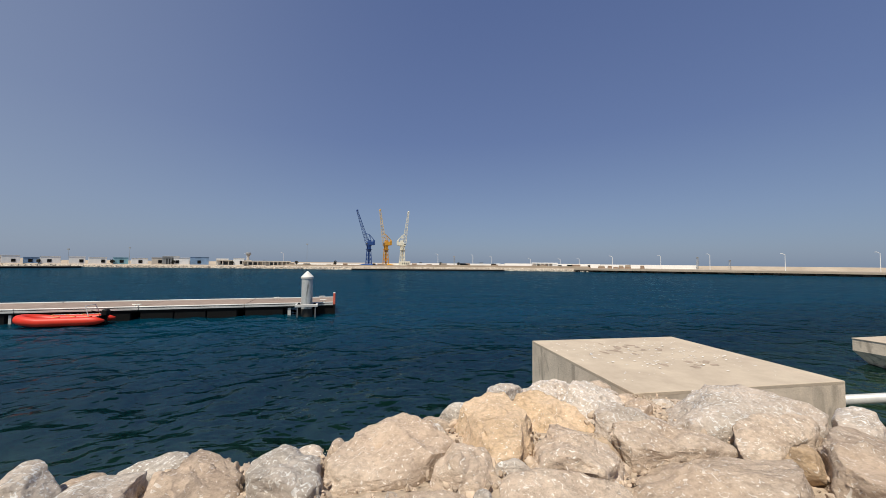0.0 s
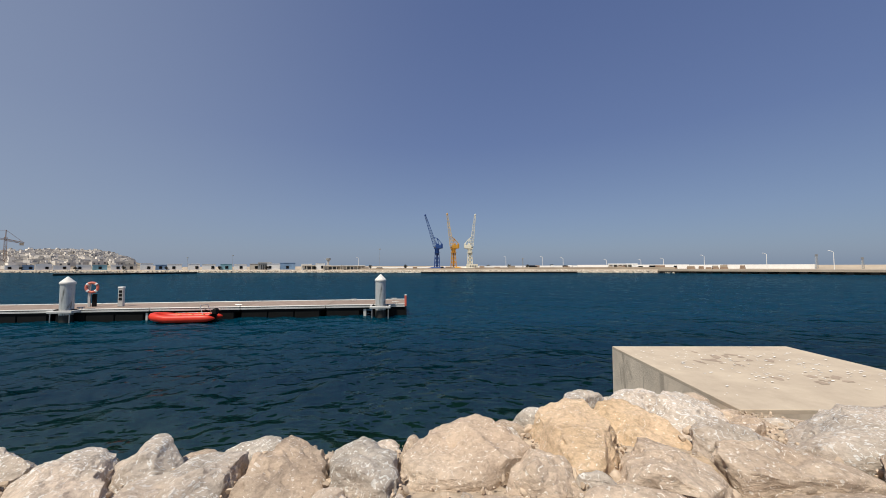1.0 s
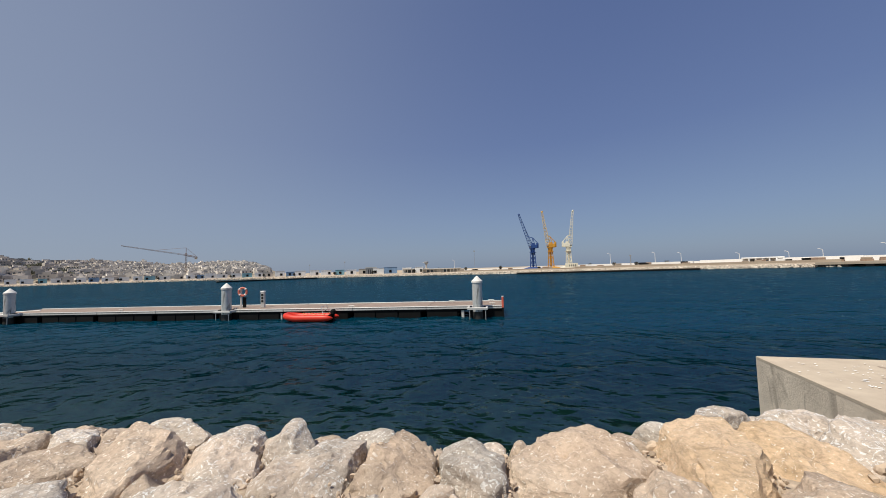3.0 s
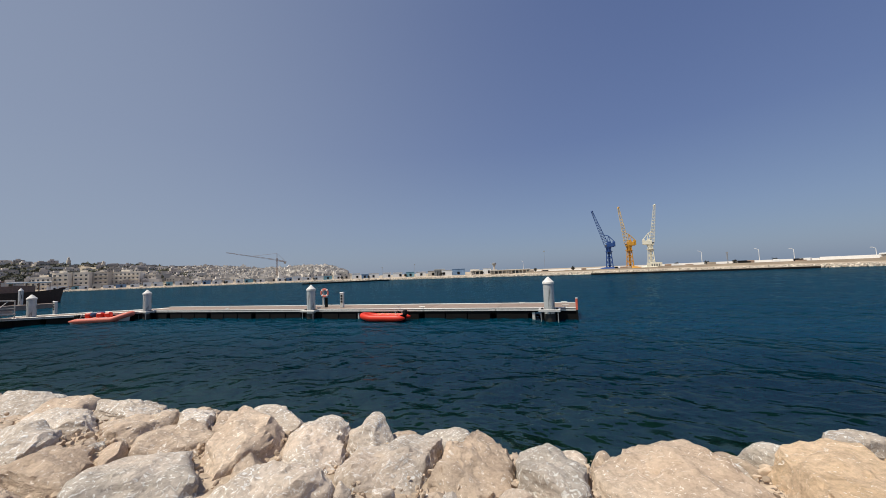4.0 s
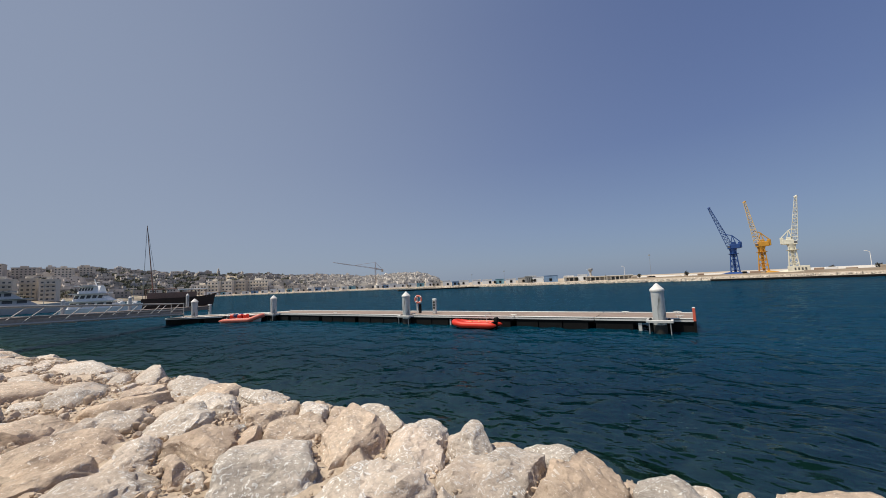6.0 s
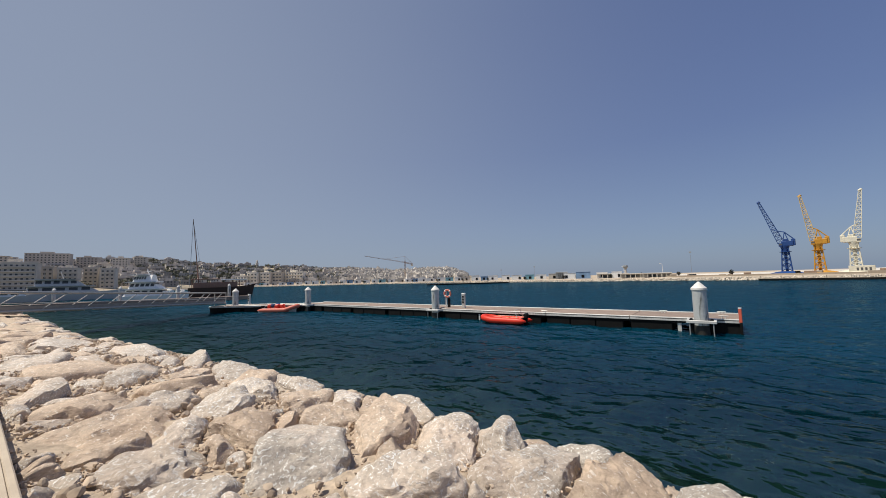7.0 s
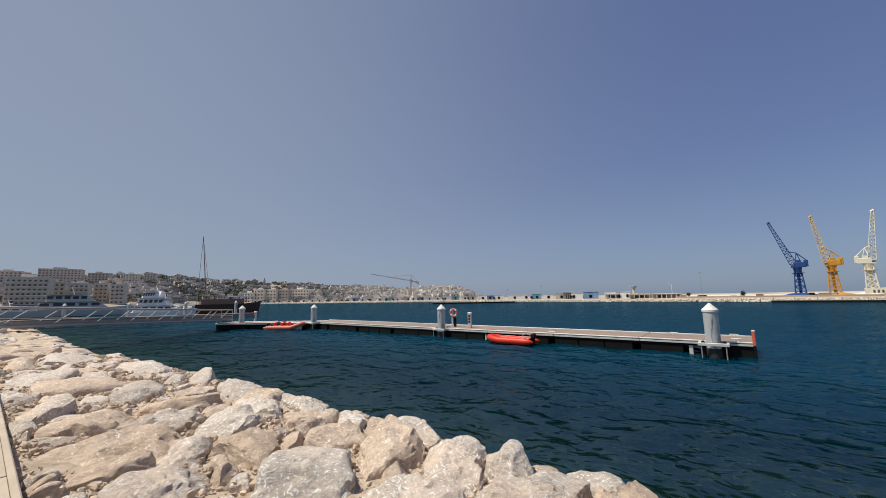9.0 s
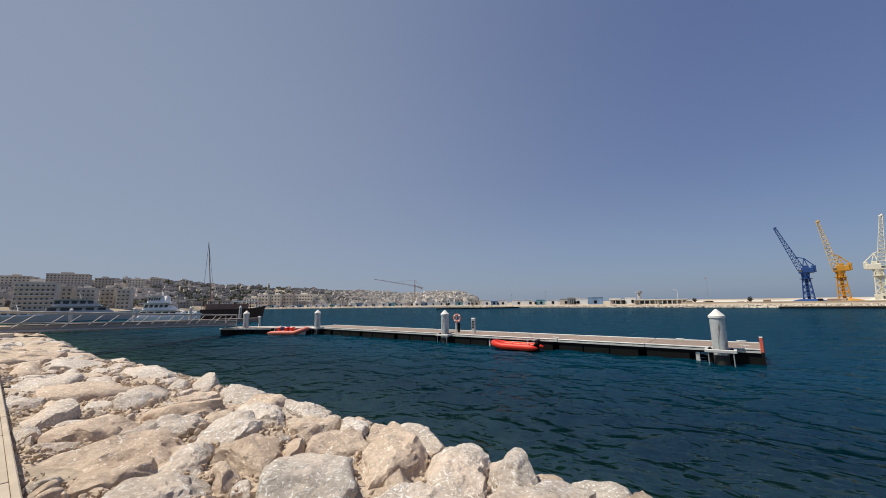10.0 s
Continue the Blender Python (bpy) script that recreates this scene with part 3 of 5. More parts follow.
def rubble():
    """Chips and cobbles wedged between the boulders."""
    rs = np.random.RandomState(5)
    forms = []
    for level in (1, 2):
        bm = bmesh.new()
        bmesh.ops.create_icosphere(bm, subdivisions=level, radius=1.0)
        forms.append((np.array([v.co for v in bm.verts]), np.array([[v.index for v in f.verts] for f in bm.faces])))
        bm.free()
    total = 0
    verts, faces = [], []
    close = [(q[0], q[1], m) for q, m in zip(seeds, FORMS) if q[0] > -21 and q[3] + q[4] > 0.3]
    for k in range(26000):
        x = rs.uniform(-20, 9)
        n = rs.uniform(0.05, between(EDGE, x) + 0.6)
        y = kerb_y(x) + n * 1.01
        if 4.6 < x < 9.9 and y > 5.7:
            continue
        here = np.array((x, y))
        if any(abs(cx - x) < 1.3 and abs(cy - y) < 1.3 and (here - (cx, cy)) @ m @ (here - (cx, cy)) < 0.72 for cx, cy, m in close):
            continue
        big = rs.rand() < 0.12
        base, tri = forms[1 if big else 0]
        s = 0.03 + 0.045 * rs.rand() ** 2 if big else 0.010 + 0.028 * rs.rand() ** 1.5
        v = base.copy()
        for _ in range(5):
            d = rs.normal(0, 1, 3)
            d /= np.linalg.norm(d)
            v -= np.maximum(v @ d - rs.uniform(0.3, 0.7), 0)[:, None] * d
        v = v * s * rs.uniform(0.6, 1.5, (1, 3))
        verts.append(v + (x, y, bank_top(x, y) - float(np.interp(x, [-4.5, -2, 1.5, 2.5], [0.12, 0.18, 0.18, 0.30])) + rs.uniform(-0.02, 0.09)))
        faces.append(tri + total)
        total += len(base)
    me = bpy.data.meshes.new("rubble")
    me.from_pydata(np.concatenate(verts).tolist(), [], np.concatenate(faces).tolist())
    me.materials.append(CHIPS)
    ob = new("rubble", me)
    ob.parent = REVETMENT
    ob["kind"] = "stuff"


CHIPS = mat("stone_chips", (0.46, 0.365, 0.275), 0.95, grain=0.2, scale=8, per_piece=0.3, island=True)
rubble()


# ---- concrete blocks by the bank ----
def caisson():
    c = thing("concrete_block", pose(7.25, 8.05, 0, 0, 0, -1), "large pale concrete block spotted with bird droppings", "concrete block")
    bm = bmesh.new()
    box(bm, -2.45, -2.25, -2.5, 2.45, 2.25, 1.685)
    part("body", bm, CONCRETE_SIDE, c)
    bm = bmesh.new()
    box(bm, -2.452, -2.252, 1.62, 2.452, 2.252, 1.70, bevel=0.012)
    part("top_face", bm, CONCRETE, c, "smooth sandy concrete top")
    rs = random.Random(3)
    for name, material, count, r0, r1 in (("dropping", DROPPING, 250, 0.008, 0.026), ("stain", STAIN, 26, 0.03, 0.12)):
        bm = bmesh.new()
        for _ in range(count):
            if name == "stain":
                cx, cy = rs.choice(((-0.6, 0.6), (0.5, -0.7), (0.1, 1.0)))
                x, y = cx + rs.gauss(0, 0.28), cy + rs.gauss(0, 0.16)
            else:
                x, y = rs.uniform(-2.35, 2.1), rs.gauss(0.4, 1.0)
                if abs(y) > 2.1:
                    continue
            r, st, a0 = rs.uniform(r0, r1), rs.uniform(1.0, 2.6), rs.uniform(0, 3.1)
            pts = []
            for i in range(9):
                a, q = i * 2 * math.pi / 9, r * rs.uniform(0.6, 1.2)
                lx, ly = q * st * math.cos(a), q * math.sin(a)
                pts.append(bm.verts.new((x + lx * math.cos(a0) - ly * math.sin(a0), y + lx * math.sin(a0) + ly * math.cos(a0), 1.703 + 0.00007 * _ + (0.0 if name == 'stain' else 0.002))))
            bm.faces.new(pts)
            if name == "stain":
                part("stain", bm, material, c)
                bm = bmesh.new()
        if name == "dropping":
            part("dropping_marks", bm, material, c)["kind"] = "stuff"
    # steel pipe from the block's side
    p = thing("steel_pipe", pose(9.72, 6.6, 0.94, 0, 0, -3), "pale galvanised pipe running from the concrete block over the water", "pipe")
    bm = bmesh.new()
    tube(bm, (-0.06, 0, 0), (11.0, 0, 0), 0.115, seg=20)
    part("pipe", bm, ALU, p, smooth=True)
    bm = bmesh.new()
    tube(bm, (0.0, 0, 0), (0.06, 0, 0), 0.17, seg=20)
    part("flange", bm, STEEL, p)
    # second block with a chamfered foot
    c = thing("concrete_block", pose(22.4, 9.75, 0, 0, 0, 2), "pale concrete block with a chamfered dark foot in the water", "concrete block")
    bm = bmesh.new()
    top = [bm.verts.new(v) for v in ((-2.4, -2, 1.05), (2.4, -2, 1.05), (2.4, 2, 1.05), (-2.4, 2, 1.05))]
    mid = [bm.verts.new(v) for v in ((-2.4, -2, 0.55), (2.4, -2, 0.55), (2.4, 2, 0.55), (-2.4, 2, 0.55))]
    low = [bm.verts.new(v) for v in ((-1.8, -1.5, -0.3), (1.8, -1.5, -0.3), (1.8, 1.5, -0.3), (-1.8, 1.5, -0.3))]
    bm.faces.new(top)
    for a, b in ((top, mid), (mid, low)):
        for i in range(4):
            bm.faces.new((a[i], b[i], b[(i + 1) % 4], a[(i + 1) % 4]))
    bmesh.ops.recalc_face_normals(bm, faces=bm.faces)
    part("body", bm, CONCRETE_SIDE, c)
    bm = bmesh.new()
    box(bm, -2.42, -2.02, 1.03, 2.42, 2.02, 1.07, bevel=0.01)
    part("top_face", bm, CONCRETE, c)


caisson()


# ---- floating pontoon; local x runs from its free end to the land, local y away from the bank ----
PONT = pose(-3.0, 29.28, 0, 0, 0, 180 + math.degrees(math.atan(0.128)))
WIDE, DECK = 4.4, 0.88


def pontoon(m, length, wide, sections, name_label):
    p = thing("floating_pontoon", m, name_label, "pontoon", "pontoons")
    step = length / sections
    for k in range(sections):
        a, b = k * step + 0.02, (k + 1) * step - 0.02
        bm = bmesh.new()
        box(bm, a, -wide, DECK - 0.05, b, -0.22, DECK - 0.005)
        deck = part("deck", bm, DECKING, p, "pinkish weathered boards")
        for y0, y1 in ((-0.20, 0.0), (-wide - 0.2, -wide)):
            bm = bmesh.new()
            box(bm, a, y0, DECK - 0.02, b, y1, DECK + 0.06, bevel=0.015)
            box(bm, a, y0 + 0.02, DECK - 0.19, b, y1 - 0.02, DECK - 0.06, bevel=0.01)
            part("edge_beam", bm, ALU, p, "pale ribbed aluminium edge")
        bm = bmesh.new()
        box(bm, a, -wide - 0.1, DECK - 0.32, b, -0.1, DECK - 0.06)
        part("frame", bm, BLACK, p)
        for f0, f1 in (((a + 0.05, a + 2.75), (a + 3.7, b - 0.02)) if k == 0 and sections > 4 else ((a + 0.42, b - 0.02),)):
            n = max(1, round((f1 - f0) / 1.9))
            for i in range(n):  # floats stand close together, with a groove between them
                g0, g1 = f0 + i * (f1 - f0) / n, f0 + (i + 1) * (f1 - f0) / n
                bm = bmesh.new()
                box(bm, g0 + 0.02, -wide + 0.15, -0.5, g1 - 0.02, -0.12, DECK - 0.30, bevel=0.05)
                part("float", bm, BLACK, p, "black plastic float")
        if k in (0, 3):
            bm = bmesh.new()
            box(bm, a + (3.2 if k == 0 else 0.16), -0.30, -0.4, a + (3.42 if k == 0 else 0.30), -0.14, DECK - 0.18)
            part("fender_post", bm, ALU, p, "pale upright between floats")
    return p


# mirrored y: the free end lies at the right-hand corner, boards behind the near edge
MAIN = pontoon(PONT, 51.0, WIDE, 8, "long floating pontoon with pinkish deck and pale edges on black floats")
END = pose(-49.4, 23.2, -0.014, 0, 0, 180 + 40.3)
LAND = pontoon(END, 15.6, 3.4, 3, "short turned pontoon leg with weathered deck on black floats")


def pile(x, y, top):
    p = thing("mooring_pile", pose(x, y, 0), "grey galvanised mooring pile with a white cone cap beside the pontoon", "pile", "mooring piles")
    bm = bmesh.new()
    lathe(bm, [(0.40, 0.55), (0.40, top - 0.55)], 28)
    part("shaft", bm, GALV, p, smooth=False)
    bm = bmesh.new()
    lathe(bm, [(0.41, -2.5), (0.415, 0.2), (0.405, 0.56)], 28)
    part("wet_foot", bm, WEED, p, "dark weed-covered foot")
    bm = bmesh.new()
    lathe(bm, [(0.43, top - 0.56), (0.45, top - 0.54), (0.45, top - 0.42), (0.43, top - 0.40), (0.04, top), (0.005, top)], 28)
    part("cap", bm, CAP, p, "white conical cap")
    return p


def guide(x, y):
    """Bracket round a pile, fixed to the pontoon's near edge."""
    m = Matrix.Translation((x, y, 0)) @ PONT.to_quaternion().to_matrix().to_4x4()
    g = thing("pile_guide", m, "pale steel guide frame round a mooring pile", "pile guide", "pile guides")
    bm = bmesh.new()
    for x0, y0, x1, y1 in ((-0.80, 0.46, 0.80, 0.60), (-0.80, -0.60, 0.80, -0.46), (-0.80, -0.46, -0.64, 0.46), (0.64, -0.46, 0.80, 0.46)):
        box(bm, x0, y0, DECK - 0.16, x1, y1, DECK + 0.03, bevel=0.02)
    part("collar", bm, ALU, g)
    for sx in (-1, 1):
        bm = bmesh.new()
        tube(bm, (sx * 0.62, 0.52, DECK - 0.16), (sx * 0.62, 0.52, -0.2), 0.035)
        part("strut", bm, STEEL, g)
        bm = bmesh.new()
        tube(bm, (sx * 0.55, -0.25, DECK + 0.0), (sx * 0.55, 0.25, DECK + 0.0), 0.10)
        part("roller", bm, BLACK, g)


for px, py, pt in ((-4.96, 28.42, 3.37), (-27.3, 26.05, 3.33), (-50.2, 22.85, 3.40), (-60.3, 16.3, 3.40)):
    pile(px, py, pt)
    if px > -55:
        guide(px, py)


def on_deck(s, n):
    """A place on the main pontoon: s from its free end, n behind its near edge."""
    return PONT @ Vector((s, -n, DECK))


def deck_things():
    a = PONT.to_euler().z
    v = on_deck(0.06, 0.05)
    post = thing("end_post", pose(v.x, v.y, 0), "red and white marker post on the pontoon's end", "post")
    bm = bmesh.new()
    box(bm, -0.07, -0.07, -0.6, 0.07, 0.07, 0.75, bevel=0.01)
    part("foot", bm, BLACK, post)
    bm = bmesh.new()
    box(bm, -0.08, -0.08, 0.75, 0.08, 0.08, 1.62, bevel=0.012)
    part("shaft", bm, RED, post, "red painted shaft")
    bm = bmesh.new()
    box(bm, -0.085, -0.085, 1.62, 0.085, 0.085, 1.68, bevel=0.01)
    part("cap", bm, WHITE, post)
    # life ring on its stand
    v = Vector((-27.75, 28.4, DECK))
    ring = thing("life_ring_stand", pose(v.x, v.y, v.z, 0, 0, 20), "faded orange life ring on a pale post over a black box", "life ring")
    bm = bmesh.new()
    box(bm, -0.28, -0.05, 0, -0.12, 0.05, 1.95, bevel=0.01)
    part("post", bm, ALU, ring)
    bm = bmesh.new()
    box(bm, -0.05, 0.0, 0.0, 0.22, 0.16, 1.0, bevel=0.02)
    part("rope_box", bm, BLACK, ring, "black rope box")
    bm = bmesh.new()
    rr, high, wide = 20, 1.52, 0.37
    rows = [[bm.verts.new(((wide + 0.10 * math.cos(b)) * math.cos(t), -0.14 + 0.07 * math.sin(b), high + (wide + 0.10 * math.cos(b)) * math.sin(t)))
             for b in [j * math.pi / 4 for j in range(8)]] for t in [i * 2 * math.pi / rr for i in range(rr)]]
    for i in range(rr):
        for j in range(8):
            bm.faces.new((rows[i][j], rows[(i + 1) % rr][j], rows[(i + 1) % rr][(j + 1) % 8], rows[i][(j + 1) % 8]))
    part("ring", bm, ORANGE_FADED, ring, "faded orange ring", smooth=True)
    for k in range(4):
        t = radians(45 + 90 * k)
        bm = bmesh.new()
        tube(bm, (wide * math.cos(t) - 0.06 * math.sin(t), -0.14, high + wide * math.sin(t) + 0.06 * math.cos(t)),
             (wide * math.cos(t) + 0.06 * math.sin(t), -0.14, high + wide * math.sin(t) - 0.06 * math.cos(t)), 0.107, seg=10)
        part("band", bm, WHITE, ring, "white band")
    # service pedestals
    for v in (Vector((-25.65, 28.6, DECK)), Vector((-61.6, 18.6, DECK))):
        s = thing("service_pedestal", pose(v.x, v.y, v.z, 0, 0, 15), "slim pale power pedestal with dark sockets on the pontoon", "pedestal", "service pedestals")
        bm = bmesh.new()
        box(bm, -0.17, -0.14, 0.03, 0.17, 0.14, 1.42, bevel=0.02)
        part("body", bm, ALU, s)
        bm = bmesh.new()
        box(bm, -0.20, -0.17, 1.42, 0.20, 0.17, 1.56, bevel=0.04)
        part("head", bm, WHITE, s)
        bm = bmesh.new()
        box(bm, -0.2, -0.17, 0.0, 0.2, 0.17, 0.03)
        part("base_plate", bm, STEEL, s)
        for k in range(3):
            bm = bmesh.new()
            box(bm, -0.10, -0.165, 0.50 + 0.29 * k, 0.10, -0.13, 0.70 + 0.29 * k, bevel=0.005)
            part("socket", bm, BLACK, s, "dark socket cover")
    # cleats
    for s, n in ((0.9, 0.9), (4.6, 3.6), (13.0, 0.4), (24.0, 0.4), (36.0, 0.4), (1.0, 4.0)):
        v = on_deck(s, n)
        c = thing("mooring_cleat", pose(v.x, v.y, v.z + 0.0, 0, 0, math.degrees(a)), "pale metal mooring cleat on the deck", "cleat", "mooring cleats")
        bm = bmesh.new()
        tube(bm, (-0.26, 0, 0.16), (0.26, 0, 0.16), 0.035)
        part("horn", bm, ALU, c)
        for sx in (-0.09, 0.09):
            bm = bmesh.new()
            tube(bm, (sx, 0, -0.005), (sx, 0, 0.16), 0.04)
            part("stem", bm, ALU, c)


deck_things()


def hull_mesh(bm, length, beam, z0, z1, bow=0.35):
    n = 12
    rows = []
    for i in range(n + 1):
        t = i / n
        w = beam / 2 * min(1.0, (1 - t) / bow if t > 1 - bow else 1.0) ** 0.6
        x = -length / 2 + t * length
        rise = 0.8 * max(0, t - 0.5) ** 2 * 4
        rows.append([bm.verts.new((x, -w, z1 + rise)), bm.verts.new((x - 0.06 * length * t * 0.6, -w * 0.72, z0)), bm.verts.new((x - 0.06 * length * t * 0.6, w * 0.72, z0)), bm.verts.new((x, w, z1 + rise))])
    for a, b in zip(rows, rows[1:]):
        for k in range(3):
            bm.faces.new((a[k], a[k + 1], b[k + 1], b[k]))
        bm.faces.new((a[3], a[0], b[0], b[3]))
    bm.faces.new(rows[0])
    bmesh.ops.remove_doubles(bm, verts=bm.verts, dist=0.001)
    bmesh.ops.recalc_face_normals(bm, faces=bm.faces)


# ---- inflatable boats ----
THWART = mat("bleached_seat_board", (0.62, 0.30, 0.12), 0.7)


def inflatable(m, length, beam, skin, label, cover=None, rise=0.16):
    b = thing("inflatable_boat", m, label, "boat", "inflatable boats")
    r = beam * (0.15 if rise < 0.2 else 0.13)
    bm = bmesh.new()
    path = []
    half = beam / 2 - r
    for i in range(9):
        path.append((-length / 2 + i * length * 0.72 / 8, -half, 0.30))
    for i in range(1, 9):
        t = -math.pi / 2 + i * math.pi / 9
        path.append((length * 0.22 + math.cos(t) * length * 0.26, half * math.sin(t), 0.30 + rise * math.cos(t)))
    for i in range(9):
        path.append((length * 0.22 - i * length * 0.72 / 8, half, 0.30))
    rows = []
    for i, p in enumerate(path):
        a, q = Vector(path[max(0, i - 1)]), Vector(path[min(len(path) - 1, i + 1)])
        d = (q - a).normalized()
        side = d.cross(Vector((0, 0, 1))).normalized()
        up = side.cross(d)
        k = 0.25 if i in (0, len(path) - 1) else (0.85 if i in (1, len(path) - 2) else 1.0)
        rows.append([bm.verts.new(Vector(p) + (side * math.cos(t) + up * math.sin(t)) * r * k) for t in [j * math.pi / 6 for j in range(12)]])
    for a, q in zip(rows, rows[1:]):
        for j in range(12):
            bm.faces.new((a[j], a[(j + 1) % 12], q[(j + 1) % 12], q[j]))
    bm.faces.new(rows[0])
    bm.faces.new(rows[-1])
    bmesh.ops.recalc_face_normals(bm, faces=bm.faces)
    part("tube", bm, skin, b, "inflated side tube", smooth=True)
    bm = bmesh.new()
    box(bm, -length * 0.40, -half, 0.05, length * 0.30, half, 0.20, bevel=0.05)
    part("floor", bm, skin, b)
    if rise > 0.2:
        bm = bmesh.new()
        hull_mesh(bm, length * 0.94, beam * 0.86, -0.25, 0.22, 0.4)
        part("hull", bm, CAP, b, "off-white hull bottom")
    else:  # bleached repair patches and lifting handles along the tube
        for x in (-0.30, -0.12, 0.06, 0.22):
            bm = bmesh.new()
            box(bm, length * x - 0.07, -half - r * 0.55, 0.30 + r * 0.80, length * x + 0.07, -half + r * 0.3, 0.30 + r * 1.06, bevel=0.015)
            part("handle_patch", bm, THWART, b, "bleached handle patch")
    bm = bmesh.new()
    box(bm, -length * 0.42, -half, 0.08, -length * 0.40, half, 0.56, bevel=0.01)
    part("transom", bm, BLACK, b, "dark transom board")
    for x in (-0.22, -0.04, 0.14):
        bm = bmesh.new()
        box(bm, length * x - 0.12, -half, 0.45, length * x + 0.12, half, 0.50, bevel=0.02)
        part("thwart", bm, THWART, b, "sun-bleached plank seat")
    bm = bmesh.new()
    vs = box(bm, -length * 0.49, -0.19, 0.50, -length * 0.41, 0.19, 0.92, bevel=0.07)
    motor = part("outboard_motor", bm, BLACK, b, "black outboard motor")
    bm = bmesh.new()
    box(bm, -length * 0.465, -0.07, -0.35, -length * 0.43, 0.07, 0.52, bevel=0.02)
    part("leg", bm, BLACK, motor)
    bm = bmesh.new()
    tube(bm, (-length * 0.41, 0, 0.72), (-length * 0.29, 0.05, 0.86), 0.025)
    part("tiller", bm, BLACK, motor)
    bm = bmesh.new()
    arch = [(-length * 0.33, -half, 0.45), (-length * 0.27, -half * 0.8, 1.22), (-length * 0.27, half * 0.8, 1.22), (-length * 0.33, half, 0.45)]
    for p, q in zip(arch, arch[1:]):
        tube(bm, p, q, 0.022)
    part("arch", bm, ALU, b, "thin metal arch")
    bm = bmesh.new()
    for i in range(6):
        x = -length * 0.36 + i * length * 0.1
        tube(bm, (x, -half - r * 0.3, 0.30 + r), (x + length * 0.1, -half - r * 0.3, 0.30 + r), 0.012, seg=6)
    part("grab_line", bm, WHITE, b)
    if cover:
        bm = bmesh.new()
        for x, y, h in ((-0.05, 0.1, 0.36), (-0.13, -0.15, 0.28)):
            s = bmesh.ops.create_icosphere(bm, subdivisions=2, radius=0.36, matrix=pose(length * x, y, 0.75 + h * 0.5) @ Matrix.Diagonal((1.3, 1, 0.8, 1)))
            for v in s["verts"]:
                v.co += v.co.normalized() * 0.10 * noise.noise(v.co * 5)
        part("bundle", bm, cover, b, "dark cloth bundle", smooth=True)
        for x, y in ((0.10, -0.2), (-0.02, -0.35), (-0.26, 0.1)):
            bm = bmesh.new()
            box(bm, length * x - 0.3, y - 0.3, 0.3, length * x + 0.3, y + 0.3, 1.10, bevel=0.12)
            part("cushion", bm, ORANGE, b, "orange cushion")
    return b


inflatable(pose(-18.75, 26.2, 0, 0, 0, 187.4), 4.45, 1.8, ORANGE, "bright orange-red inflatable dinghy with a black outboard beside the pontoon")
inflatable(pose(-52.3, 19.7, 0, 0, 0, 38), 5.6, 2.1, ORANGE_FADED, "faded orange and white inflatable boat with bundles beside the pontoon leg", BLUE_CLOTH, 0.5)


# ---- gangway ----
def gangway():
    a, b = Vector((-42.5, -5.8, 2.45)), Vector((-61.1, 14.5, 1.33))
    d = b - a
    flat = Vector((d.x, d.y, 0)).length
    g = thing("gangway", Matrix.Translation(a) @ pose(0, 0, 0, 0, 0, math.degrees(math.atan2(d.y, d.x))), "pale aluminium truss gangway from the bank to the pontoon", "gangway")
    at = lambda s, y, h: (s * flat, y, s * d.z + h)
    for y in (-0.85, 0.85):
        for h, r, nm in ((0.0, 0.10, "bottom_chord"), (1.45, 0.075, "top_rail"), (0.62, 0.03, "mid_rail")):
            bm = bmesh.new()
            tube(bm, at(0, y, h), at(1, y, h), r, seg=8)
            part(nm, bm, GANG, g)
        for k in range(8):
            s = k / 8 + 0.02
            bm = bmesh.new()
            tube(bm, at(s, y, 0), at(s + 0.075, y, 1.45), 0.04, seg=8)
            part("brace", bm, GANG, g)
    for y in (-0.80, 0.80):
        bm = bmesh.new()
        for v in box(bm, 0.2, y - 0.015, 0.08, flat - 0.2, y + 0.015, 0.38):
            v.co.z += v.co.x / flat * d.z
        part("kick_plate", bm, KICK, g, "brown-grey solid kick plate")
    for k in range(12):
        s = k / 11.5 + 0.01
        bm = bmesh.new()
        tube(bm, at(s, -0.9, -0.12), at(s, 0.9, -0.12), 0.05, seg=6)
        part("cross_beam", bm, GANG, g)
    bm = bmesh.new()
    vs = box(bm, 0, -0.8, -0.04, flat, 0.8, 0.02)
    for v in vs:
        v.co.z += v.co.x / flat * d.z
    part("walkway", bm, DECKING, g, "grey-brown boarded walkway")
    for y in (-0.85, 0.85):
        bm = bmesh.new()
        tube(bm, at(1.0, y, -0.5), at(1.0, y, 1.45), 0.05)
        part("end_post", bm, GANG, g)
    ab = thing("abutment", pose(-41.0, -7.4, 0, 0, 0, -47.4), "concrete landing slab of the gangway on the bank", "abutment", kind="structure")
    bm = bmesh.new()
    box(bm, -2.5, -2.0, 0.4, 1.0, 2.0, 2.34, bevel=0.03)
    part("slab", bm, CONCRETE_SIDE, ab)


gangway()


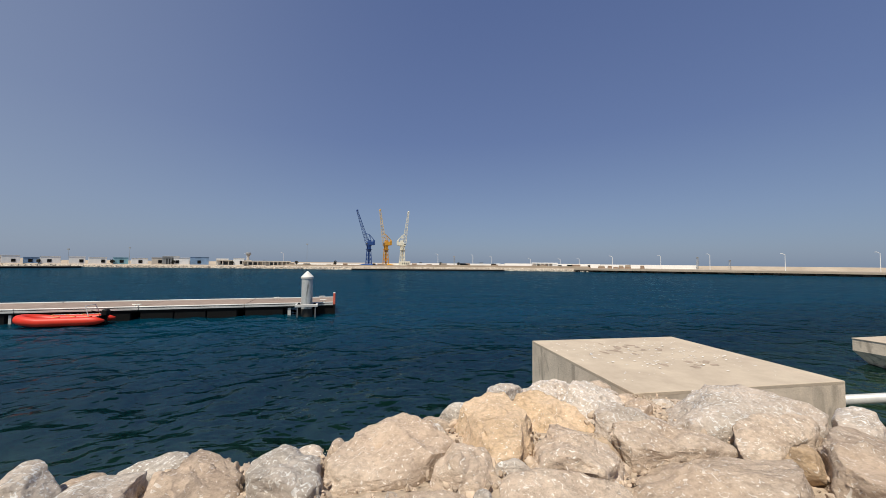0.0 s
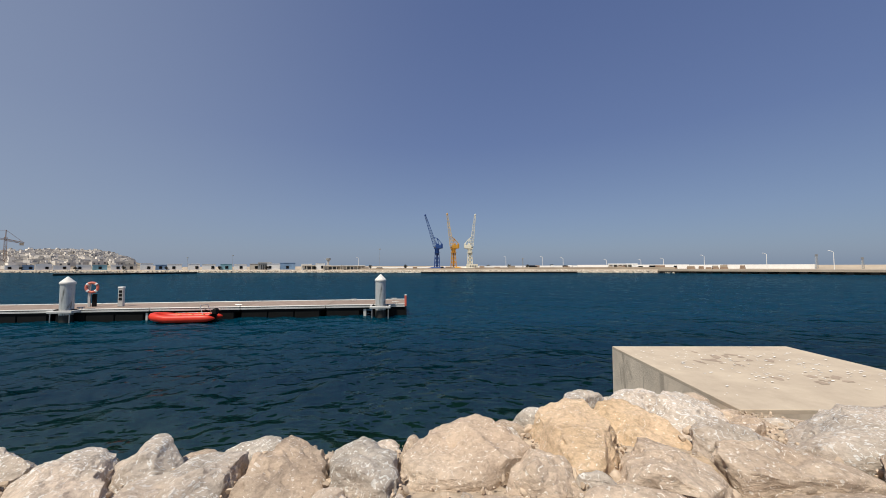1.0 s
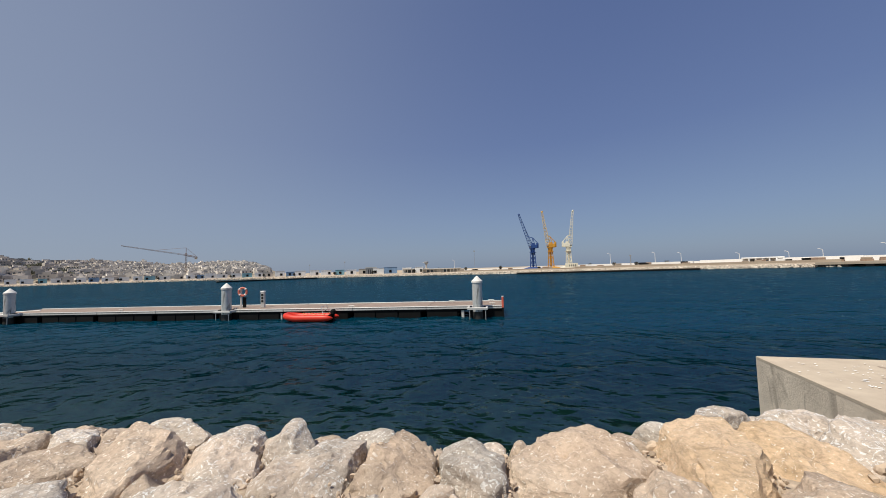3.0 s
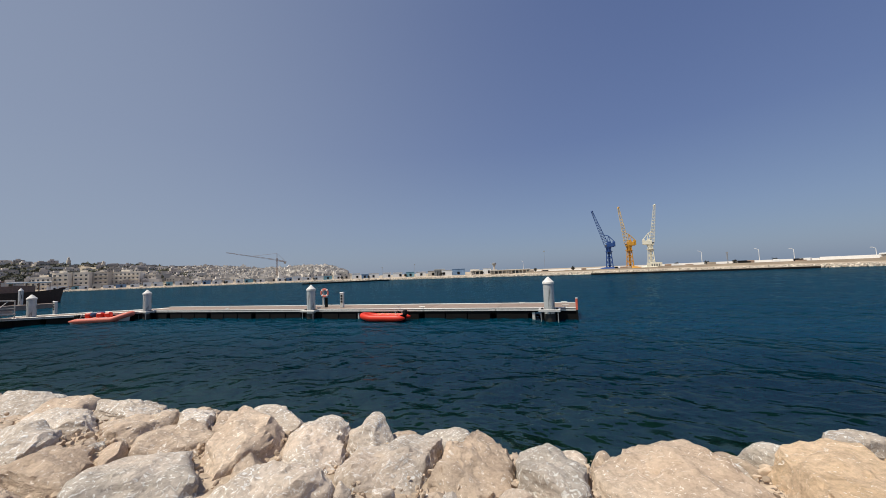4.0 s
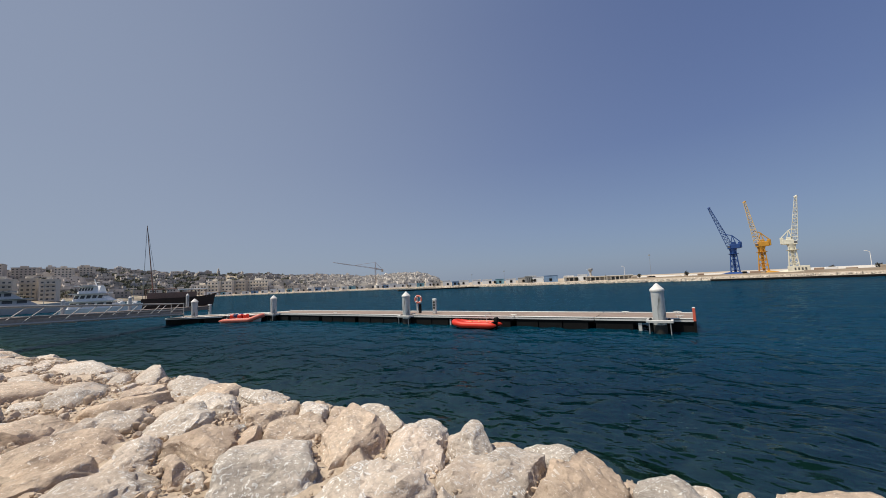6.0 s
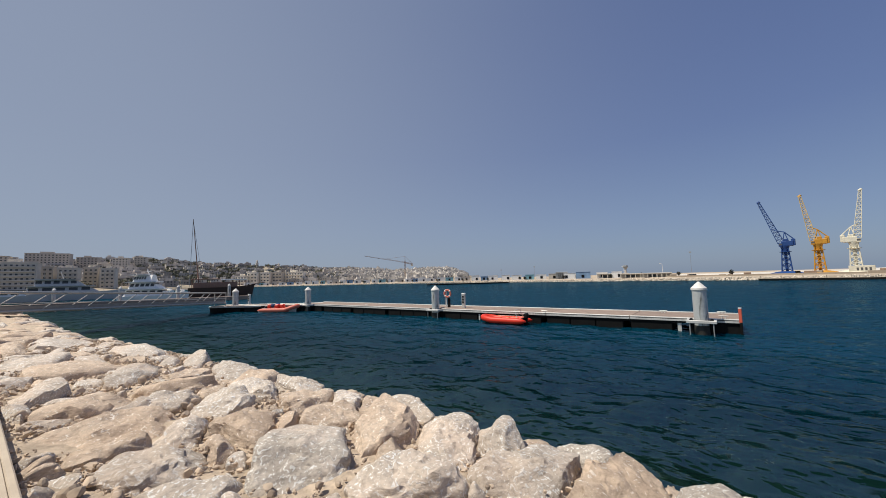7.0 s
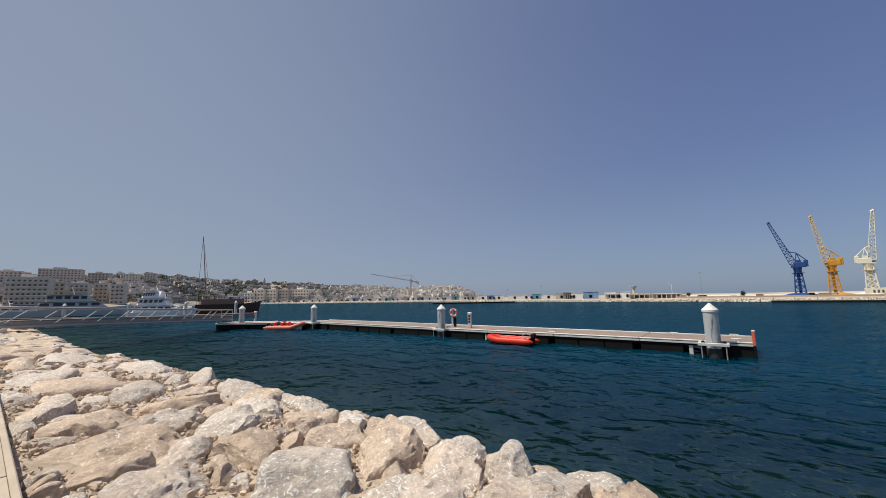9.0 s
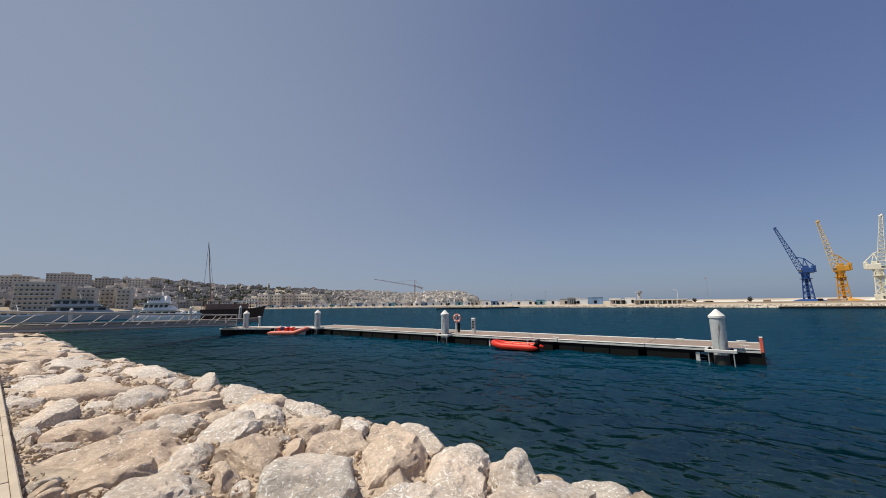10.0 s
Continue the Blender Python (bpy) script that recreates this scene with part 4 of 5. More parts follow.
# ---- far shore: quay, breakwater and the town's hills ----
SHORE_R = [(-115, 330), (-97, 330), (-88, 360), (-80, 470), (-73, 560), (-62, 480), (-48, 380), (-38, 300), (-34, 280), (-27, 250), (-16, 224), (-8, 206),
           (0, 200), (15, 204), (33, 208), (50, 214), (62, 235), (75, 270)]
RIDGE = [(-115, 3.0), (-97, 3.0), (-91, 3.0), (-85, 3.3), (-77, 2.8), (-70, 2.5), (-62, 2.0), (-58, 2.0), (-53, 1.5), (-50, 1.5), (-47, 1.8), (-44, 1.75), (-41.5, 0.9), (-39.5, 0.2), (-37, 0.0)]


def shore(az):
    return between(SHORE_R, az)


def land_height(az, r):
    s = shore(az)
    t = r - s
    base = float(np.interp(t, [-3, 0, 4, 8], [-2.5, -1.2, 1.0, 1.9]))
    if az < -36:
        peak = between(RIDGE, az) / 57.3 * 900 + 4
        k = min(1.0, max(0.0, (r - s - 25) / (900 - s - 25)))
        base += max(0, peak - 2) * k ** 1.15 * (1 + 0.10 * noise.noise((az * 0.35, r * 0.006, 0)))
        if r > 900:
            base -= (r - 900) * 0.05
        return base
    return base + float(np.interp(t, [58, 62, 70, 80], [0, 2.0, 1.5, -5.0]))


def far_land():
    azs = np.arange(-115, 75.1, 0.5)
    verts, faces = [], []
    for az in azs:
        s = shore(az)
        rs = [s - 3, s, s + 4, s + 8, s + 20, s + 40, s + 58, s + 62, s + 70, s + 80] + [s + 80 + (1300 - s - 80) * k / 14 for k in range(1, 15)]
        for r in rs:
            z = land_height(az, r) if az < -36 or r <= s + 80 else -6
            verts.append(polar(az, r, z))
    c = 24
    for i in range(len(azs) - 1):
        for j in range(c - 1):
            faces.append((i * c + j, (i + 1) * c + j, (i + 1) * c + j + 1, i * c + j + 1))
    me = bpy.data.meshes.new("far_ground")
    me.from_pydata(verts, [], faces)
    me.materials.append(QUAY)
    me.materials.append(SCRUB)
    for p in me.polygons:
        x, y, z = p.center
        az = math.degrees(math.atan2(x, y))
        if az < -40 and math.hypot(x, y) > shore(az) + (45 if az > -76 else 3):
            p.material_index = 1
    tagged(new("far_ground", me), "sandy quay and scrub-covered hills across the harbour", "land", kind="structure")


far_land()


def ring_wall(bm, az0, az1, off, depth, z0, z1, step=1.0):
    """A wall that follows the far shore at a set distance behind its edge."""
    n = max(1, int((az1 - az0) / step))
    rows = []
    for i in range(n + 1):
        az = az0 + (az1 - az0) * i / n
        r = shore(az) + off
        rows.append([bm.verts.new(polar(az, r, z0)), bm.verts.new(polar(az, r, z1)), bm.verts.new(polar(az, r + depth, z1)), bm.verts.new(polar(az, r + depth, z0))])
    for a, b in zip(rows, rows[1:]):
        for k in range(4):
            bm.faces.new((a[k], a[(k + 1) % 4], b[(k + 1) % 4], b[k]))
    bm.faces.new(rows[0])
    bm.faces.new(rows[-1])
    bmesh.ops.recalc_face_normals(bm, faces=bm.faces)


def quay_works():
    w = thing("breakwater_wall", Matrix(), "long white-painted wall along the far breakwater", "wall", kind="structure")
    for a0, a1, h in ((-14, 0.0, 3.2), (0.0, 5.0, 3.6), (5.0, 20.6, 3.95), (20.6, 34.6, 4.35), (34.6, 46.3, 4.2)):
        bm = bmesh.new()
        ring_wall(bm, a0, a1 - 0.03, 50, 1.2, 1.6, h)
        part("wall_length", bm, WHITE, w)
    bm = bmesh.new()
    ring_wall(bm, -13.0, 5.0, 9, 0.8, 1.0, 2.6)
    ring_wall(bm, 5.03, 33.0, 9, 0.8, 1.0, 3.0)
    tagged(part("low_wall", bm, QUAY, None), "low sandy wall along the far quay", "wall", kind="structure")
    bm = bmesh.new()
    ring_wall(bm, 31.0, 75.0, -1.0, 14, 1.0, 1.95)
    edge = tagged(part("far_quay", bm, QUAY, None), "sandy concrete quay deck on dark piers", "quay", kind="structure")
    # solid black blocks stand for the shade between the quay's piers
    for k in range(24):
        az = 31.5 + 1.72 * k
        bm = bmesh.new()
        c = polar(az, shore(az) - 1.15)
        vs = box(bm, -1.1, -0.3, -0.6, 1.1, 0.9, 1.0)
        for v in vs:
            v.co = Matrix.Rotation(-radians(az), 4, "Z") @ v.co + c
        part("pier", bm, BLACK, edge, "black block standing for the shade in a pier opening")
    # building material and cars left on the quay in front of the wall
    rq = random.Random(77)
    for k in range(46):
        az = rq.uniform(-15, 40)
        w, h = rq.uniform(1.2, 4.5), rq.uniform(0.5, 1.3)
        m, word = rq.choice(((BLACK, "dark tarpaulined"), (TIMBER_PALE, "brown timber"), (WHITE, "white bagged"), (QUAY, "sandy concrete"), (TIMBER_PALE, "rusty brown")))
        st = thing("material_stack", pose(*polar(az, shore(az) + rq.uniform(10.5, 22), 1.85), 0, 0, -az + rq.uniform(-20, 20)), word + " stack of building material on the far quay", "stack", "stacks on the far quay")
        bm = bmesh.new()
        box(bm, -w / 2, -0.8, 0, w / 2, 0.8, 0.35 + 0.6 * (az > 5), bevel=0.05)
        part("pallet", bm, TIMBER_PALE, st)
        bm = bmesh.new()
        box(bm, -w * 0.45, -0.7, 0.35 + 0.6 * (az > 5), w * 0.42, 0.7, 0.4 + 0.6 * (az > 5) + h, bevel=0.12)
        part("load", bm, m, st)
    # stone facing of the far shore
    rs = np.random.RandomState(9)
    bm = bmesh.new()
    bmesh.ops.create_icosphere(bm, subdivisions=1, radius=1.0)
    base = np.array([v.co for v in bm.verts])
    tri = np.array([[v.index for v in f.verts] for f in bm.faces])
    bm.free()
    verts, faces = [], []
    for k in range(4200):
        az = rs.uniform(-76, 33)
        t = rs.uniform(-1.2, 3.0)
        c = polar(az, shore(az) + t, 0.05 + 0.30 * (t + 1.2))
        verts.append(base * rs.uniform(0.18, 0.50) * rs.uniform(0.6, 1.4, (1, 3)) + np.array(c))
        faces.append(tri + len(base) * k)
    me = bpy.data.meshes.new("far_stones")
    me.from_pydata(np.concatenate(verts).tolist(), [], np.concatenate(faces).tolist())
    me.materials.append(FAR_STONE)
    tagged(new("far_stones", me), "pale stone facing along the far waterline", "stones", kind="stuff")
    # dark floating jetties moored off the far shore
    for a0, r0, a1, r1 in ((-3.5, 192, 20.5, 199), (-47.5, 248, -34.6, 258)):
        p, q = polar(a0, r0), polar(a1, r1)
        d = q - p
        j = thing("far_jetty", Matrix.Translation(p) @ pose(0, 0, 0, 0, 0, math.degrees(math.atan2(d.y, d.x))), "long dark floating jetty with a pale deck", "jetty", "far jetties")
        bm = bmesh.new()
        box(bm, 0, -1.2, -0.4, d.length, 1.2, 0.75)
        part("hull", bm, BLACK, j)
        bm = bmesh.new()
        box(bm, 0, -1.25, 0.754, d.length, 1.25, 0.9)
        part("deck", bm, QUAY, j)
        n = int(d.length / 6)
        for k in range(n):
            bm = bmesh.new()
            box(bm, k * 6.0 + 0.5, -1.1, 0.9, k * 6.0 + 0.8, -0.8, 1.9)
            part("bollard", bm, QUAY, j)


TIMBER_PALE = mat("weathered_brown_board", (0.30, 0.21, 0.15), 0.85, grain=0.25, scale=1.0)
FAR_STONE = mat("far_limestone", (0.50, 0.44, 0.36), 0.95, per_piece=0.35, island=True)
quay_works()


# ---- the three dock cranes ----
def lattice(bm, p, q, w0, w1, bays, r):
    """A four-boom lattice girder from p to q."""
    p, q = Vector(p), Vector(q)
    d = (q - p).normalized()
    side = d.cross(Vector((0, 1, 0.01))).normalized()
    up = side.cross(d)
    rings = []
    for i in range(bays + 1):
        t = i / bays
        c, w = p.lerp(q, t), (w0 + (w1 - w0) * t) / 2
        rings.append([c + side * w * a + up * w * b for a, b in ((-1, -1), (1, -1), (1, 1), (-1, 1))])
    for a, b in zip(rings, rings[1:]):
        for k in range(4):
            tube(bm, a[k], b[k], r, seg=5)
            tube(bm, a[k], b[(k + 1) % 4], r * 0.65, seg=4)
            tube(bm, b[k], b[(k + 1) % 4], r * 0.65, seg=4)


def dock_crane(az, paint, colour, tip, lean, tip_z):
    r = shore(az) + 22
    c = thing("dock_crane", pose(*polar(az, r, 1.9), 0, 0, -az), f"tall {colour} lattice dock crane with raised jib", "crane", "dock cranes")
    bm = bmesh.new()
    box(bm, -2.2, -2.0, 0.9, 2.2, 2.0, 1.5, bevel=0.1)
    part("base", bm, paint, c)
    bm = bmesh.new()
    lathe(bm, [(6.0, -0.1), (5.6, 0.7), (3.6, 1.3), (1.6, 1.6)], 20)
    part("foundation", bm, paint, c)
    for sx in (-1, 1):
        for sy in (-1, 1):
            bm = bmesh.new()
            tube(bm, (sx * 1.75, sy * 1.6, 1.2), (sx * 1.1, sy * 1.0, 11.6), 0.24, 0.20, seg=8)
            part("leg", bm, paint, c)
    bm = bmesh.new()
    for k in range(4):
        z0, z1 = 1.6 + k * 2.6, 4.2 + k * 2.6
        w0, w1 = 1.75 - (z0 - 1.2) * 0.0625, 1.75 - (z1 - 1.2) * 0.0625
        for sy in (-1, 1):
            tube(bm, (-w0, sy * w0 * 0.9, z0), (w1, sy * w1 * 0.9, z1), 0.15, seg=6)
            tube(bm, (w0, sy * w0 * 0.9, z0), (-w1, sy * w1 * 0.9, z1), 0.15, seg=6)
            tube(bm, (-w1, sy * w1 * 0.9, z1), (w1, sy * w1 * 0.9, z1), 0.15, seg=6)
        for sx in (-1, 1):
            tube(bm, (sx * w0, -w0 * 0.9, z0), (sx * w1, w1 * 0.9, z1), 0.13, seg=6)
    tube(bm, (0, 0, 1.4), (0, 0, 12), 0.55, seg=10)
    part("bracing", bm, paint, c)
    bm = bmesh.new()
    lathe(bm, [(1.2, 9.9), (2.1, 10.2), (2.1, 10.35), (1.1, 10.4), (1.3, 11.6), (1.6, 12.8)], 18)
    part("slewing_ring", bm, paint, c)
    s = lean
    bm = bmesh.new()
    box(bm, -2.0 - 0.9 * s, -1.5, 12.8, 2.0 - 0.9 * s, 1.5, 15.0, bevel=0.15)
    box(bm, -2.9 * s - 0.7, -1.2, 13.0, -2.9 * s + 0.7, 1.2, 15.9, bevel=0.15)
    box(bm, -0.5 * s - 0.9, -1.0, 15.0, -0.5 * s + 0.9, 1.0, 16.0, bevel=0.1)
    part("machine_house", bm, paint, c)
    bm = bmesh.new()
    box(bm, 1.4 * s - 0.6, -1.7, 12.6, 1.4 * s + 0.6, -0.6, 14.2, bevel=0.08)
    cab = part("cab", bm, paint, c)
    bm = bmesh.new()
    box(bm, 1.4 * s - 0.5, -1.73, 13.2, 1.4 * s + 0.5, -1.69, 14.0)
    part("window", bm, GLASS, cab)
    if paint is CRANE_WHITE:
        bm = bmesh.new()
        box(bm, -2.2, -5.0, -0.1, 4.8, -2.2, 3.1, bevel=0.08)
        hut = part("plinth_house", bm, paint, c, "cream machine plinth house")
        for x in (0.2, 1.3, 2.4, 3.5):
            bm = bmesh.new()
            box(bm, x - 0.28, -5.06, 1.2, x + 0.28, -4.95, 2.3)
            part("window", bm, GLASS, hut)
    root, top = Vector((1.1 * s, 0, 14.4)), Vector((tip, 0, tip_z - 2.2))
    bm = bmesh.new()
    lattice(bm, root, top, 2.3, 0.8, 12, 0.13)
    part("jib", bm, CRANE_SAND if paint is CRANE_YELLOW else paint, c)
    bm = bmesh.new()
    tube(bm, top + Vector((-0.5, 0, -0.2)), top + Vector((0.5, 0, 0.5)), 0.45, seg=8)
    part("jib_head", bm, paint, c)
    a = Vector((-0.3 * s, 0, 19.2))
    bm = bmesh.new()
    for p in ((-1.4 * s, -0.8, 15.0), (-1.4 * s, 0.8, 15.0), (0.5 * s, -0.8, 15.0), (0.5 * s, 0.8, 15.0)):
        tube(bm, p, a, 0.17, seg=6)
    tube(bm, a, root.lerp(top, 0.30), 0.2, seg=6)
    tube(bm, a, (-3.1 * s, 0, 15.9), 0.2, seg=6)
    part("a_frame", bm, paint, c)
    bm = bmesh.new()
    tube(bm, top, (tip, 0, tip_z - 5.0), 0.05, seg=5)
    part("hoist_rope", bm, STEEL, c)


dock_crane(-0.95, CRANE_BLUE, "deep blue", -7.4, -1, 36.0)
dock_crane(1.70, CRANE_YELLOW, "ochre yellow", -3.9, -1, 36.6)
dock_crane(4.32, CRANE_WHITE, "cream white", 3.4, 1, 36.0)


# ---- buildings ----
def block(name, az, r, wide, deep, storeys, material, label, floor_h=3.2, cols=6, turn=0.0, base=None, balcony=True):
    z = land_height(az, r) - 1.5 if base is None else base
    b = thing(name, pose(*polar(az, r, z), 0, 0, -az + turn), label, "building", "far buildings")
    h = storeys * floor_h + 1.5
    bm = bmesh.new()
    box(bm, -wide / 2, -deep / 2, 0, wide / 2, deep / 2, h)
    part("wall", bm, material, b)
    bm = bmesh.new()
    box(bm, -wide / 2 - 0.3, -deep / 2 - 0.3, h, wide / 2 + 0.3, deep / 2 + 0.3, h + 0.7)
    box(bm, -wide * 0.2, -deep * 0.2, h + 0.7, wide * 0.1, deep * 0.2, h + 3.0)
    part("roof", bm, material, b)
    for s in range(storeys):
        for c in range(cols):
            x = -wide / 2 + (c + 0.5) * wide / cols
            bm = bmesh.new()
            box(bm, -wide / cols * 0.22, -0.12, 0, wide / cols * 0.22, 0.3, floor_h * 0.45)
            w = part("window", bm, GLASS, b)
            w.matrix_parent_inverse = Matrix()
            w.location = (x, -deep / 2, 1.5 + s * floor_h + 0.6)
        if balcony:
            bm = bmesh.new()
            box(bm, -wide / 2 + 0.4, -deep / 2 - 1.3, 1.4 + s * floor_h, wide / 2 - 0.4, -deep / 2, 1.6 + s * floor_h)
            box(bm, -wide / 2 + 0.4, -deep / 2 - 1.3, 1.6 + s * floor_h, wide / 2 - 0.4, -deep / 2 - 1.15, 2.3 + s * floor_h)
            part("balcony", bm, material, b)
    return b


CREAM = mat("warm_cream_render", (0.80, 0.73, 0.62), 0.85, grain=0.1, scale=0.15)
PLASTER = mat("aged_cream_plaster", (0.60, 0.55, 0.48), 0.85, grain=0.12, scale=0.15)
block("apartment_building", -94.8, 400, 21, 14, 6, PLASTER, "off-white apartment building with rows of balconies", cols=8, turn=-12)
block("apartment_building", -93.1, 420, 15, 14, 5, FLATS_GREY, "grey-brown apartment block without balconies", cols=5, balcony=False, turn=-12)
block("apartment_building", -91.0, 410, 11, 12, 5, PLASTER, "pale apartment tower with balconies", cols=4, turn=-12)
block("apartment_building", -89.2, 430, 9, 12, 5, FLATS, "beige apartment tower with balconies", cols=3, turn=-12)
block("apartment_building", -87.8, 420, 9, 12, 5, PLASTER, "pale narrow apartment tower with balconies", cols=3, turn=-12)
block("apartment_building", -92.6, 700, 40, 20, 6, FLATS_GREY, "wide grey apartment block on the hill", cols=12, balcony=False, turn=-12)
block("apartment_building", -96.3, 690, 24, 18, 5, FLATS, "beige flats on the hillside", cols=7, balcony=False, turn=-12)
block("apartment_building", -89.6, 720, 22, 16, 5, FLATS_GREY, "grey flats on the hillside", cols=6, balcony=False, turn=-12)
block("apartment_building", -86.8, 690, 17, 14, 5, PLASTER, "pale flats on the hillside", cols=5, balcony=False, turn=-12)
block("apartment_building", -85.0, 720, 14, 14, 5, FLATS, "beige flats on the hillside", cols=4, balcony=False, turn=-12)
for k, (az, wd, st, mt) in enumerate(((-74.0, 16, 3, CREAM), (-72.6, 14, 4, CREAM), (-71.0, 14, 4, CREAM), (-69.4, 14, 4, FLATS), (-67.3, 30, 4, CREAM), (-65.0, 12, 3, FLATS))):
    block("waterfront_building", az, 590, wd, 14, st, mt, ("cream" if mt is CREAM else "beige") + " terraced waterfront flats with recessed balconies", floor_h=4.5, cols=max(3, wd // 4), base=1.0, turn=-26)


def town():
    """Hundreds of small far houses on the hills, with dark window slots."""
    rs = random.Random(21)
    white, drab = bmesh.new(), bmesh.new()
    wm = bmesh.new()
    for k in range(2600):
        bm = white if k < 1700 else drab
        if k < 1700:
            az, r = rs.uniform(-62, -41.2), rs.uniform(450, 890)
        else:
            az, r = rs.uniform(-99, -58), rs.uniform(430, 890)
        if r < shore(az) + 50:
            continue
        z = land_height(az, r)
        w, d, h = (rs.uniform(4, 11), rs.uniform(4, 9), rs.uniform(2.4, 4.6)) if k < 1700 else (rs.uniform(6, 15), rs.uniform(5, 10), rs.uniform(3.0, 7.0))
        if k % 11 == 0:
            h *= 1.35
        m = Matrix.Translation(polar(az, r, z - 2)) @ Matrix.Rotation(-radians(az + rs.uniform(-25, 25)), 4, "Z")
        box(bm, -w / 2, -d / 2, 0, w / 2, d / 2, h + 2, m)
        if rs.random() < 0.4:
            box(bm, -w * 0.3, -d * 0.3, h + 2, w * 0.1, d * 0.2, h + 4.2, m)
        for f in range(int(h // 3)):
            for c in range(int(w // 3)):
                if rs.random() < 0.75:
                    x = -w / 2 + 1.5 + c * 3
                    box(wm, x - 0.6, -d / 2 - 0.1, 3 + f * 3, x + 0.6, -d / 2 + 0.2, 4.6 + f * 3, m)
    tagged(part("hillside_houses", drab, HOUSE_DRAB, None), "drab grey and beige houses among trees on the hillside", "houses", kind="stuff")
    t = tagged(part("town_houses", white, HOUSE, None), "crowd of small white and beige houses covering the hills", "houses", kind="stuff")
    w = part("window_slots", wm, GLASS, t)
    w["kind"] = "stuff"


town()


def minaret(az, r, z, h):
    m = thing("minaret", pose(*polar(az, r, z)), "square beige minaret on the hill", "tower", "minarets")
    bm = bmesh.new()
    box(bm, -2.2, -2.2, -3, 2.2, 2.2, h * 0.72)
    part("shaft", bm, FLATS, m)
    bm = bmesh.new()
    box(bm, -1.2, -1.2, h * 0.72, 1.2, 1.2, h * 0.92)
    lathe(bm, [(1.2, h * 0.92), (1.0, h * 0.97), (0.1, h)], 10)
    part("lantern", bm, FLATS, m)


minaret(-72.3, 860, 36, 19)
minaret(-69.5, 850, 32, 16)


def hill_trees():
    """Dark tree clumps between the houses, as many small leaf faces."""
    rs = np.random.RandomState(31)
    verts, faces = [], []
    for k in range(420):
        az = rs.uniform(-98, -60) if k % 3 else rs.uniform(-82, -72)
        r = rs.uniform(shore(az) + 60, 880)
        c = np.array(polar(az, r, land_height(az, r) + 2.0))
        s = rs.uniform(3.0, 7.5)
        for leaf in range(90):
            d = rs.normal(0, 1, 3)
            d = d / np.linalg.norm(d) * rs.uniform(0.5, 1.0)
            p = c + d * np.array([s * 1.3, s * 1.3, s * 0.6])
            a, b = rs.normal(0, 0.9, 3), rs.normal(0, 0.9, 3)
            n = len(verts)
            verts += [p - a, p + b, p + a, p - b]
            faces.append((n, n + 1, n + 2, n + 3))
    me = bpy.data.meshes.new("hill_trees")
    me.from_pydata([tuple(v) for v in verts], [], faces)
    me.materials.append(LEAF)
    tagged(new("hill_trees", me), "dark green tree clumps between the hillside houses", "trees", kind="stuff")


hill_trees()


def bush(az, r, size):
    """A small round-headed tree with a crown of many leaves."""
    rs = random.Random(int(az * 100))
    t = thing("palm_bush", pose(*polar(az, r, 1.9)), "small dark round-headed tree on the far quay", "tree", "small trees on the quay")
    bm = bmesh.new()
    tube(bm, (0, 0, -0.1), (0, 0, 1.2 * size), 0.16, 0.12, seg=6)
    part("trunk", bm, WOOD, t)
    bm = bmesh.new()
    for _ in range(140):
        d = Vector((rs.gauss(0, 1), rs.gauss(0, 1), rs.gauss(0, 1))).normalized() * rs.uniform(0.4, 0.95) * size
        c = Vector((0, 0, 1.5 * size)) + d
        q = [Vector((rs.gauss(0, 0.3), rs.gauss(0, 0.3), rs.gauss(0, 0.3))) for _ in range(3)]
        bm.faces.new([bm.verts.new(c + v) for v in q])
    part("crown", bm, LEAF_DARK, t)


